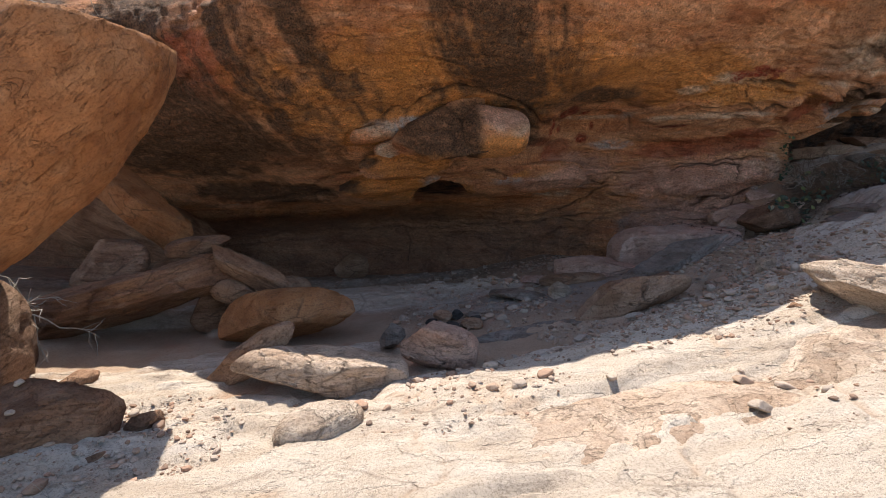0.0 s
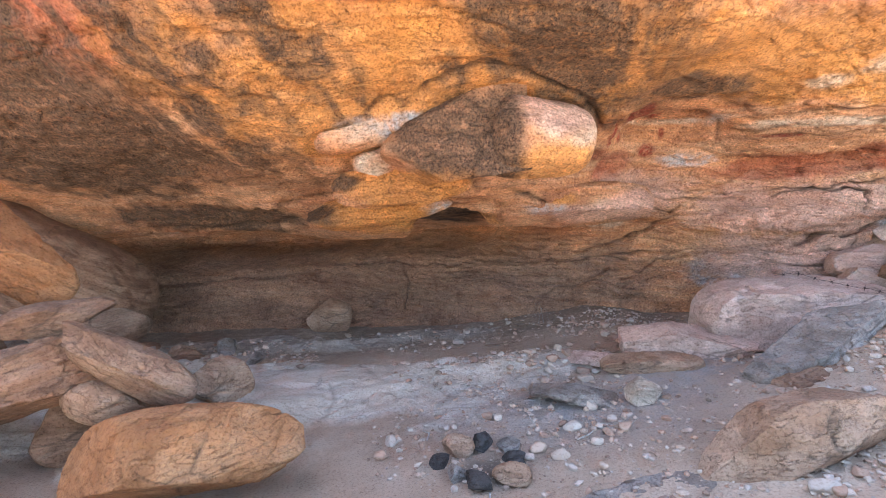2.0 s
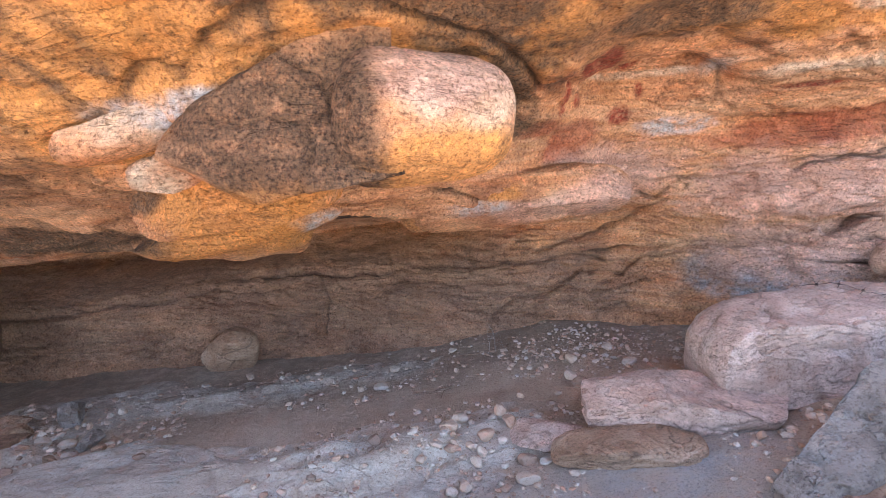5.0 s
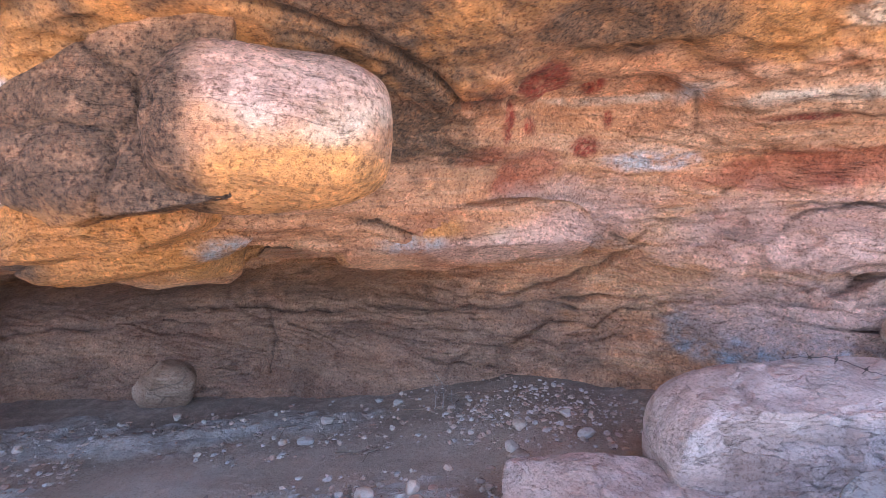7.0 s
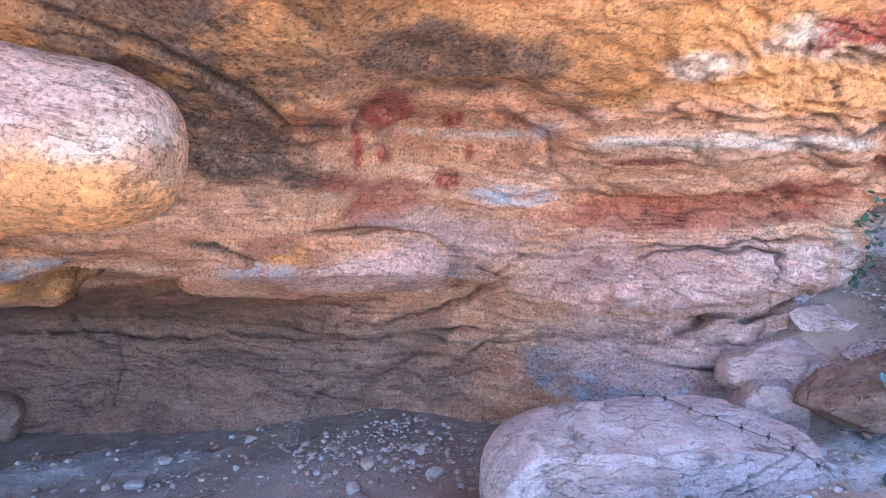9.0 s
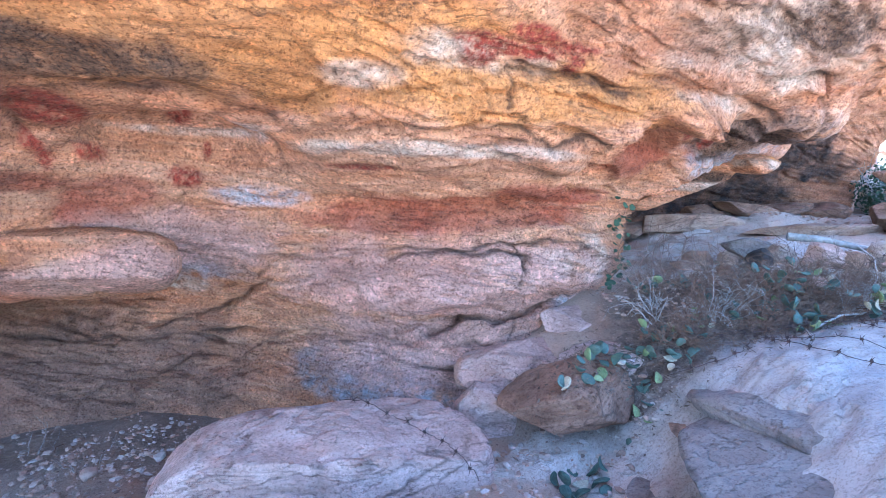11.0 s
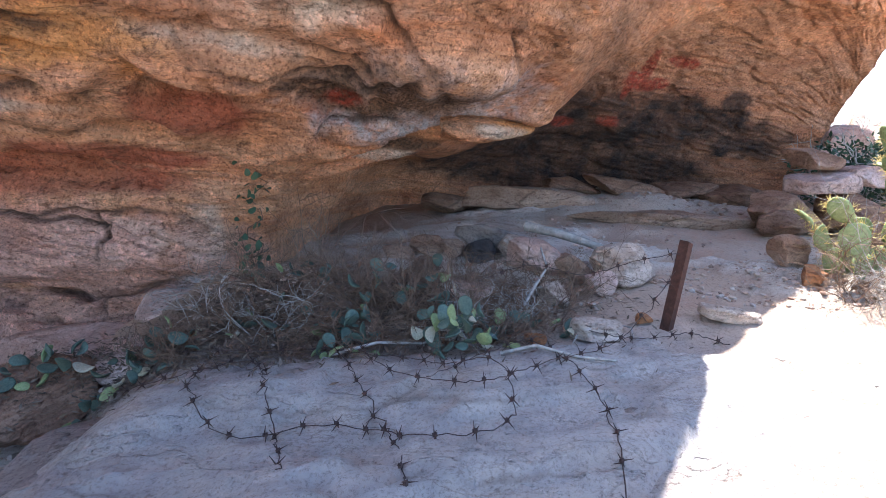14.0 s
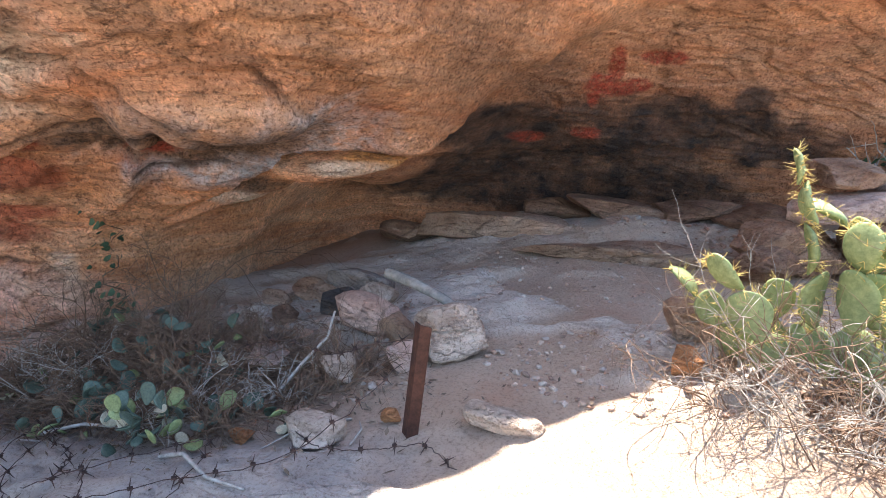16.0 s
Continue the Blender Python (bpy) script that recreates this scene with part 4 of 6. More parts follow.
# the rounded bulge that hangs from the ceiling, and the lumps beside it
def ceiling_bulge(name, loc, dims, rot, label, stain_rows, seed, **kw):
    me = rock_mesh(name, dims, CLIFF, seed=seed, level=6, **kw)
    m = pose(*loc, *rot)
    co = np.empty(len(me.vertices) * 3, dtype=np.float32)
    me.vertices.foreach_get("co", co)
    R = np.array(m.to_3x3())
    W = co.reshape(-1, 3) @ R.T + np.array(loc)
    ragged = fbm(W * 4.0, 5, 3, 0.6)
    for kind in ("varnish", "pale", "blue", "pigment", "soot_shade", "rust", "orange", "pink", "brown", "crack"):
        v = np.zeros(len(W))
        for k, c, r in stain_rows:
            if k == kind:
                v = np.maximum(v, blob(W, c, r, ragged))
        set_attr(me, kind, v)
    ob = new(name, me)
    ob.matrix_world = m
    ob.parent = cliff
    ob["label"] = label
    return ob


ceiling_bulge("rock_bulge", (0.20, 6.34, 1.88), (1.30, 0.66, 0.64), (10, -14, -4), "rough dark brown wedge of rock under the ceiling", [
    ("varnish", (0.22, 6.1, 1.95), (0.80, 0.7, 0.42)), ("varnish", (0.35, 6.2, 1.75), (0.4, 0.6, 0.3)), ("orange", (0.1, 6.4, 1.6), (0.7, 0.6, 0.14))], 12, boxy=3.6, cuts=4, rough=0.07, taper=-0.55)
ceiling_bulge("rock_bulge", (0.70, 6.36, 1.90), (0.78, 0.66, 0.58), (12, 5, 6), "smooth pale drum-shaped end of the bulge", [
    ("pale", (0.90, 6.1, 1.98), (0.32, 0.5, 0.15)), ("pink", (0.85, 6.15, 2.1), (0.45, 0.6, 0.22)), ("orange", (0.8, 6.15, 1.72), (0.4, 0.5, 0.14)), ("varnish", (0.38, 6.1, 1.90), (0.20, 0.6, 0.5)), ("orange", (0.5, 6.2, 1.62), (0.3, 0.5, 0.12))], 13, boxy=4.0, cuts=0, rough=0.035, taper=0.28, barrel=True)
ceiling_bulge("rock_bulge", (-0.35, 6.75, 1.58), (1.15, 0.7, 0.34), (0, -6, -4), "broken orange underside of the bulge", [
    ("orange", (-0.3, 6.6, 1.6), (0.8, 0.6, 0.3)), ("varnish", (-0.9, 6.7, 1.6), (0.3, 0.4, 0.1))], 15, boxy=2.8, cuts=9, rough=0.09, layers=0.15)
ceiling_bulge("rock_lump", (-0.53, 6.50, 1.74), (0.32, 0.26, 0.20), (0, -16, 10), "small white-faced lump beside the bulge", [
    ("pale", (-0.53, 6.4, 1.74), (0.15, 0.3, 0.11))], 16, boxy=4.0, cuts=3, rough=0.05)
ceiling_bulge("rock_lump", (-0.58, 6.38, 1.96), (0.74, 0.30, 0.22), (0, -14, 0), "pale bluish flank of the bulge below a crack", [
    ("pale", (-0.5, 6.3, 1.96), (0.4, 0.3, 0.10)), ("blue", (-0.4, 6.3, 1.98), (0.2, 0.3, 0.08))], 17, boxy=2.8, cuts=4, rough=0.05)
ceiling_bulge("rock_lobe", (-0.58, 7.62, 1.36), (1.45, 0.8, 0.34), (0, -7, 2), "orange lobe of the ceiling beside the dark arch", [
    ("orange", (-0.6, 7.4, 1.3), (0.9, 0.6, 0.3)), ("blue", (-0.05, 7.5, 1.35), (0.2, 0.4, 0.1)), ("varnish", (-1.2, 7.5, 1.3), (0.4, 0.4, 0.12))], 18, boxy=2.6, cuts=6, rough=0.07, layers=0.10)
ceiling_bulge("rock_lobe", (1.35, 7.92, 1.33), (1.65, 0.7, 0.46), (0, -2, -6), "pinkish lobe of the wall beside the dark arch", [
    ("pink", (1.9, 7.7, 1.30), (0.4, 0.6, 0.2)), ("orange", (1.1, 7.7, 1.40), (0.3, 0.5, 0.1)), ("blue", (1.05, 7.7, 1.30), (0.28, 0.5, 0.09)), ("pale", (1.75, 7.8, 1.28), (0.4, 0.5, 0.12)), ("pink", (1.5, 7.7, 1.25), (0.5, 0.5, 0.12))], 19, boxy=2.8, cuts=5, rough=0.06)
ceiling_bulge("rock_lip", (6.58, 8.34, 2.19), (0.82, 0.32, 0.14), (14, -7, 30), "thin tongue of rock at the edge of the hollow", [
    ("pale", (6.6, 8.25, 2.17), (0.5, 0.2, 0.05)), ("orange", (6.8, 8.4, 2.2), (0.3, 0.3, 0.1))], 20, boxy=2.6, cuts=6, rough=0.06, taper=0.4, layers=0.1)
ceiling_bulge("rock_lip", (5.92, 8.30, 1.98), (1.05, 0.30, 0.12), (18, -22, 4), "sharp rib of rock under the brow", [
    ("pale", (5.9, 8.2, 1.97), (0.6, 0.2, 0.05)), ("varnish", (6.0, 8.3, 2.05), (0.5, 0.3, 0.06))], 22, boxy=2.6, cuts=5, rough=0.06, layers=0.1)

# boulders and slabs, from the mouth inwards
rock("boulder", (-2.90, 3.62, 1.74), (2.85, 1.9, 1.36), STONE_ORANGE, "huge rounded orange boulder leaning at the shelter mouth", (0, -43, 12), "boulder", seed=4, level=6, cuts=7, boxy=2.4, rough=0.06)
rock("boulder", (-4.1, 3.9, 0.25), (1.7, 1.7, 1.3), STONE_BROWN, "brown boulder that props up the leaning one", (0, 0, 10), "boulder", seed=44)
rock("boulder", (-5.0, 8.5, 0.92), (3.6, 0.95, 1.15), STONE_BROWN, "dark slab of rock leaning against the back wall", (0, 27, 4), "boulder", seed=41, level=6, layers=0.12, cuts=5)
rock("boulder", (-3.05, 5.35, 0.38), (2.15, 0.75, 0.58), STONE_BROWN, "long brown layered slab propped on stones", (0, -12, 6), "boulder", seed=21, level=6, layers=0.22, boxy=3.2)
rock("boulder", (-3.55, 6.55, 1.20), (1.45, 0.55, 0.50), STONE_ORANGE, "reddish slab leaning steeply behind the big boulder", (0, 44, 8), "boulder", seed=46, boxy=3.0, layers=0.1)
rock("stone", (-1.95, 5.4, 0.62), (1.0, 0.30, 0.27), STONE_BROWN, "slender brown stone lying across a slab", (0, 33, 0), seed=22, boxy=3.0, layers=0.1)
rock("stone", (-2.5, 5.75, 0.78), (0.65, 0.4, 0.2), STONE_BROWN, "flat brown stone on top of a slab", (0, -4, 20), seed=23)
rock("stone", (-2.02, 5.45, 0.34), (0.5, 0.4, 0.26), STONE_BUFF, "small buff stone wedged under another", (0, 18, 0), seed=24)
rock("stone", (-2.3, 5.65, 0.12), (0.65, 0.5, 0.42), STONE_BROWN, "squat brown stone under the slab", (0, 0, 30), seed=25)
rock("boulder", (-3.7, 6.3, 0.45), (0.95, 0.6, 0.75), STONE_BROWN, "brown rock behind the long slab", (0, 5, 0), "boulder", seed=26)
rock("boulder", (-1.45, 5.05, 0.19), (1.32, 0.62, 0.48), STONE_ORANGE, "smooth orange oval boulder on stones", (0, -6, 6), "boulder", seed=27, level=6, cuts=6, boxy=2.2, taper=0.3, rough=0.04)
rock("stone", (-1.47, 4.05, 0.12), (0.85, 0.24, 0.24), STONE_BUFF, "slender buff stone leaning on a slab", (0, -32, 8), seed=28, boxy=3.0)
rock("stone", (-0.87, 3.78, 0.12), (1.25, 0.52, 0.30), STONE_PALE, "long pale flat stone on the bare rock", (0, 7, -4), seed=29, level=6, boxy=3.0, taper=-0.2, cuts=5)
rock("stone", (-0.73, 2.98, 0.07), (0.52, 0.34, 0.26), STONE_PALE, "rounded pale grey stone in the sun", (0, -12, 10), seed=30, taper=0.3, boxy=2.2, cuts=3)
rock("stone", (-0.40, 3.08, 0.05), (0.11, 0.10, 0.09), STONE_PALE, "fist-sized pale stone on the sand", seed=31, level=4)
rock("stone", (-0.30, 3.32, 0.05), (0.22, 0.22, 0.15), STONE_PALE, "small pale stone beside a slab", (0, 0, 20), seed=32, level=4)
rock("stone", (-0.02, 4.08, 0.15), (0.60, 0.36, 0.33), STONE_PINK, "pinkish block with a rusty corner", (0, 16, 0), seed=33, boxy=3.4, cuts=4)
rock("stone", (-0.42, 4.55, 0.09), (0.23, 0.22, 0.24), STONE_GREY, "small grey block on the floor", seed=34, level=4, boxy=3.0)
rock("boulder", (-2.33, 3.02, 0.08), (0.85, 0.6, 0.55), STONE_BROWN, "brown boulder half sunk in the sand", (0, 8, 15), "boulder", seed=35)
rock("stone", (-1.85, 3.25, 0.0), (0.22, 0.2, 0.2), STONE_BROWN, "brown stone beside a boulder", seed=36, level=4)
rock("stone", (-1.9, 2.85, -0.02), (0.18, 0.16, 0.14), STONE_BROWN, "small brown stone on the sand", seed=37, level=4)
rock("stone", (-2.75, 4.05, 0.0), (0.28, 0.22, 0.14), STONE_BUFF, "flat buff stone on the sand", seed=38, level=4)
rock("boulder", (1.78, 4.95, 0.30), (1.15, 0.42, 0.30), STONE_BUFF, "long buff slab lying on gravel", (0, -14, 14), "boulder", seed=39, level=6, boxy=3.0, taper=-0.15)
rock("boulder", (2.75, 6.1, 0.40), (1.5, 0.5, 0.24), STONE_GREY, "dark grey slab leaning on stones", (6, -16, 16), "boulder", seed=40, level=6, boxy=3.2, layers=0.15)
rock("boulder", (2.55, 5.75, 0.22), (1.1, 0.45, 0.25), STONE_BROWN, "brown slab under the grey one", (0, -12, 12), "boulder", seed=42, layers=0.12)
rock("boulder", (3.12, 7.02, 0.31), (1.66, 0.95, 0.72), STONE_PINK, "large pinkish sandstone block with a long crack", (0, -3, 4), "boulder", seed=5, level=6, boxy=3.4, cuts=6, rough=0.05)
rock("boulder", (2.10, 6.74, 0.18), (1.20, 0.70, 0.42), STONE_PINK, "low pink layered block beside a larger one", (0, 6, -6), "boulder", seed=43, level=6, boxy=3.2, layers=0.10)
rock("slab", (1.62, 6.45, 0.13), (0.80, 0.40, 0.13), STONE_BUFF, "flat smooth slab on the ashy floor", (0, -4, -8), seed=45, boxy=2.6, cuts=4)
rock("slab", (1.25, 6.75, 0.08), (0.55, 0.35, 0.08), STONE_PINK, "thin flat slab on the floor", (0, -4, -20), seed=46, boxy=3.0)
rock("slab", (0.92, 6.02, 0.07), (0.68, 0.36, 0.10), STONE_GREY, "grey flat slab on the ash", (0, 3, -12), seed=47, boxy=3.0)
rock("stone", (1.36, 5.88, 0.13), (0.28, 0.24, 0.20), STONE_PALE, "pale angular stone on the ash", (0, 0, 20), seed=48, level=4, boxy=3.0)
rock("boulder", (3.15, 3.75, 0.55), (1.05, 0.8, 0.52), STONE_PALE, "pale layered boulder in the sun", (0, 14, 10), "boulder", seed=49, level=6, layers=0.18)
rock("stone", (2.62, 3.88, 0.36), (0.25, 0.2, 0.16), STONE_BUFF, "buff stone beside a boulder", (0, 10, 0), seed=50, level=4)
rock("stone", (3.05, 4.95, 0.52), (0.18, 0.16, 0.2), STONE_PALE, "pale pointed stone on the gravel", (0, 10, 0), seed=51, level=4)
rock("stone", (1.75, 3.95, 0.18), (0.26, 0.2, 0.12), STONE_ORANGE, "rust-coloured stone on gravel", seed=52, level=4)
rock("stone", (1.99, 3.48, 0.18), (0.22, 0.16, 0.1), STONE_ORANGE, "rust-coloured flat stone in the sun", seed=53, level=4)
rock("boulder", (-1.42, 9.0, -0.06), (0.56, 0.45, 0.44), STONE_BUFF, "rounded boulder at the foot of the back wall", (0, 10, 20), "boulder", seed=54, cuts=9)
rock("boulder", (-3.95, 8.2, 0.08), (1.35, 0.7, 0.55), STONE_BROWN, "dark reddish boulder inside the shelter", (0, -6, 10), "boulder", seed=55)
rock("boulder", (-3.7, 7.35, 0.02), (1.0, 0.55, 0.34), STONE_GREY, "grey flat boulder inside the shelter", (0, 6, -10), "boulder", seed=56)
rock("stone", (-1.70, 6.2, 0.13), (0.50, 0.36, 0.40), STONE_BUFF, "buff upright stone on the floor", (0, 10, 10), seed=57)
rock("stone", (-1.55, 5.6, 0.06), (1.05, 0.34, 0.2), STONE_PALE, "long pale slab on the floor", (0, 12, 4), seed=58, boxy=2.8)
for k, (x, y, w, h) in enumerate([(-3.0, 7.6, 0.4, 0.16), (-2.75, 7.9, 0.3, 0.12), (-2.55, 7.55, 0.42, 0.09), (-2.3, 7.95, 0.3, 0.18), (-2.6, 7.75, 0.25, 0.1), (-3.2, 7.95, 0.35, 0.14), (-1.85, 7.45, 0.2, 0.12), (-1.7, 7.3, 0.12, 0.08), (-1.95, 7.2, 0.12, 0.08)]):
    rock("stone", (x, y, float(ground_z(x, y)) + h * 0.42), (w, w * 0.7, h), (STONE_GREY, STONE_BUFF, STONE_BROWN)[k % 3], "loose flat stone on the shelter floor", (0, 5 * (-1) ** k, 40 * k), group="stones inside the shelter", seed=60 + k, level=4)
# hearth
for k in range(9):
    a = k * 0.75
    x, y = 0.16 + 0.26 * math.cos(a) * (0.7 + 0.4 * ((k * 7) % 5) / 5), 5.22 + 0.22 * math.sin(a)
    w = 0.11 + 0.05 * ((k * 5) % 4) / 3
    rock("hearth_stone", (x, y, float(ground_z(x, y)) + w * 0.28), (w * 1.3, w, w * 0.7), (STONE_DARK, STONE_GREY, STONE_DARK, STONE_BUFF)[k % 4], "sooty stone of an old hearth", (0, 0, 50 * k), group="hearth stones", seed=70 + k, level=4)
# the rock platform of the second hollow
rock("rock_platform", (6.25, 5.72, 0.80), (3.9, 2.3, 0.62), STONE_GREY, "broad grey weathered rock slab", (0, -10.5, 8), "rock slab", seed=80, level=6, boxy=4.5, cuts=5, rough=0.03, layers=0.06)
rock("rock_platform", (5.1, 5.6, 0.42), (1.9, 1.9, 0.34), STONE_BUFF, "lower layered slab under the grey one", (0, -6, 6), "rock slab", seed=81, level=6, boxy=4.0, layers=0.15)
for k, (x, y, z, w, d, h) in enumerate([(5.62, 6.35, 0.94, 1.35, 1.25, 0.15), (5.52, 6.25, 0.81, 1.45, 1.35, 0.13), (5.38, 6.15, 0.68, 1.45, 1.40, 0.15), (5.30, 6.05, 0.54, 1.60, 1.45, 0.14)]):
    rock("ledge_slab", (x, y, z), (w, d, h), (STONE_GREY, STONE_BUFF, STONE_PINK, STONE_GREY)[k], "flat bed of layered sandstone at the slab's edge", (0, -7, 8 + 4 * (-1) ** k), "rock slab", group="beds under the slab", seed=85 + k, boxy=5.0, cuts=4, rough=0.04, layers=0.1)
rock("boulder", (4.42, 7.05, 0.72), (0.80, 0.55, 0.36), STONE_BROWN, "brown slab beside the creeper", (0, -22, 12), "boulder", seed=82)
rock("boulder", (4.75, 7.3, 0.86), (0.6, 0.4, 0.2), STONE_PINK, "pink slab on the gully edge", (0, -12, 20), "boulder", seed=83)
rock("boulder", (3.98, 7.35, 0.45), (0.42, 0.4, 0.5), STONE_PINK, "pink stone beside the cracked block", (0, 10, 0), "boulder", seed=84)
rock("slab", (1.95, 4.25, 0.13), (2.5, 0.42, 0.12), STONE_GREY, "long grey tongue of bedrock in the gravel", (4, -11, 13), "rock slab", seed=91, boxy=3.6, layers=0.08)
rock("slab", (2.55, 3.25, 0.29), (1.6, 0.8, 0.14), STONE_PALE, "cracked pale slab of bedrock in the sun", (3, -12, 8), "rock slab", seed=92, boxy=3.6)
rock("slab", (1.35, 2.62, 0.11), (2.3, 1.15, 0.14), STONE_PALE, "broad pale slab of bedrock in the sun", (2, -5, 10), "rock slab", seed=93, boxy=3.8)
rock("slab", (0.0, 2.75, -0.02), (1.0, 0.7, 0.10), STONE_PALE, "low pale slab level with the sand", (0, 0, -8), "rock slab", seed=94, boxy=3.4)
rock("slab", (1.0, 4.75, 0.03), (1.5, 0.4, 0.09), STONE_GREY, "thin grey slab by the hearth", (3, -4, 14), "rock slab", seed=95, boxy=3.4)
rock("slab", (4.35, 7.62, 0.72), (0.9, 0.4, 0.3), STONE_PINK, "pink ledge block at the foot of the wall", (0, -10, 4), "rock slab", seed=97, boxy=3.8)
rock("slab", (4.9, 7.85, 0.98), (0.7, 0.4, 0.22), STONE_PINK, "bluish pink ledge under the rock corner", (0, -6, 14), "rock slab", seed=98, boxy=3.8)


# ---- stones of the second hollow ----
from mathutils.bvhtree import BVHTree


def bvh_of(ob):
    m = ob.matrix_world
    return BVHTree.FromPolygons([m @ v.co for v in ob.data.vertices], [p.vertices[:] for p in ob.data.polygons])


SUPPORTS = [bvh_of(ground)] + [bvh_of(o) for o in list(scene.objects) if o.name.startswith(("rock_platform", "boulder"))]


def rest_z(x, y, top=2.6):
    """The height of whatever lies under the point x, y."""
    best = -9.0
    for b in SUPPORTS:
        hit = b.ray_cast(Vector((x, y, top)), Vector((0, 0, -1)))
        if hit[0] is not None:
            best = max(best, hit[0].z)
    return best if best > -9 else float(ground_z(x, y))


def resting(name, x, y, dims, mat, label, rot=(0, 0, 0), sink=0.12, up=0.0, **kw):
    return rock(name, (x, y, rest_z(x, y) + dims[2] * (0.5 - sink) + up), dims, mat, label, rot, **kw)


resting("stone", 6.95, 7.95, (0.40, 0.26, 0.21), STONE_PINK, "pink rough stone in a row of stones", (0, 4, 8), seed=101)
resting("stone", 7.42, 7.78, (0.36, 0.30, 0.24), STONE_PALE, "pale stone at the end of the row", (0, -8, 30), seed=102)
resting("stone", 7.24, 7.62, (0.20, 0.16, 0.17), STONE_PINK, "pink angular stone near the post", (0, 20, 0), seed=103, level=4)
resting("stone", 6.98, 7.50, (0.19, 0.15, 0.16), STONE_PALE, "pale lumpy stone among dry twigs", (0, 0, 20), seed=104, level=4)
resting("stone", 7.14, 7.85, (0.22, 0.18, 0.17), STONE_BUFF, "buff stone leaning on its neighbour", (0, 30, 0), seed=105, level=4)
resting("stone", 7.08, 7.06, (0.24, 0.17, 0.10), STONE_PALE, "pale flat pointed stone", (0, -6, -12), seed=106, level=4, boxy=3.4)
resting("stone", 7.34, 7.18, (0.08, 0.07, 0.06), STONE_ORANGE, "small rust-coloured stone by the post", seed=107, level=4)
resting("stone", 6.80, 7.02, (0.10, 0.08, 0.06), STONE_ORANGE, "small reddish stone on the slab", seed=108, level=4)
resting("stone", 7.76, 7.20, (0.30, 0.14, 0.08), STONE_PALE, "long pale flat stone by the post", (0, 3, -6), seed=109, level=4)
resting("stone", 6.62, 8.22, (0.24, 0.20, 0.20), STONE_DARK, "black charred lump of stone", (0, 0, 10), seed=110, level=4)
resting("stone", 6.70, 8.45, (0.48, 0.26, 0.22), STONE_GREY, "grey rounded stone in the row", (0, 12, 0), seed=111)
resting("stone", 6.30, 8.55, (0.30, 0.22, 0.16), STONE_BUFF, "buff flat stone in the row", (0, -4, 0), seed=112, level=4)
resting("stone", 6.08, 8.45, (0.24, 0.18, 0.11), STONE_BUFF, "small flat buff stone in the row", seed=113, level=4)
resting("stone", 6.45, 8.40, (0.16, 0.14, 0.15), STONE_BUFF, "small upright buff stone in the row", seed=114, level=4)
resting("stone", 6.86, 8.25, (0.22, 0.16, 0.16), STONE_PALE, "pale stone behind the pink one", (0, 14, 0), seed=115, level=4)
resting("stone", 6.28, 8.20, (0.18, 0.15, 0.13), STONE_BROWN, "brown stone half under twigs", seed=116, level=4)
resting("stone", 6.55, 7.60, (0.24, 0.16, 0.09), STONE_PINK, "flat pinkish stone among twigs", seed=117, level=4)
resting("stone", 8.46, 7.92, (0.22, 0.20, 0.22), STONE_BUFF, "rounded buff stone by the cactus", seed=118, level=4, boxy=2.3)
resting("stone", 8.42, 7.62, (0.12, 0.11, 0.14), STONE_ORANGE, "orange upright stone by the cactus", seed=119, level=4)
for k in range(11):
    resting("stone", 8.50 + 0.06 * k + 0.02 * (k % 3), 7.62 + 0.05 * ((k * 7) % 5) - 0.03 * k, (0.10, 0.08, 0.07), (STONE_PALE, STONE_BUFF)[k % 2], "fist-sized pale stone under the cactus", (0, 0, 33 * k), group="stones under the cactus", seed=120 + k, level=3)
# flat ledges on the floor at the back of the hollow
resting("ledge_slab", 8.35, 9.45, (1.75, 0.55, 0.13), STONE_BUFF, "long thin ledge of sandstone in the floor", (0, -3, -4), sink=0.2, seed=140, boxy=3.4, layers=0.05)
resting("ledge_slab", 7.15, 10.05, (1.45, 0.5, 0.24), STONE_BUFF, "flat sandstone ledge at the back", (0, -2, -3), sink=0.2, seed=141, boxy=3.2)
resting("ledge_slab", 6.45, 10.1, (0.55, 0.4, 0.2), STONE_BROWN, "low block at the back of the hollow", (0, 4, 0), seed=142)
resting("ledge_slab", 8.25, 10.35, (0.9, 0.5, 0.20), STONE_BROWN, "brown ledge block under the sooty wall", (0, 6, 0), seed=143, layers=0.1)
resting("ledge_slab", 8.85, 10.4, (0.8, 0.5, 0.24), STONE_BROWN, "brown block under the sooty wall", (0, -8, 10), seed=144)
resting("ledge_slab", 7.75, 10.45, (0.6, 0.4, 0.24), STONE_BROWN, "low dark block under the wall", (0, 8, 10), seed=145)
resting("ledge_slab", 9.35, 10.3, (0.7, 0.5, 0.24), STONE_BROWN, "brown slab below the sooty wall", (0, 4, 0), seed=146)
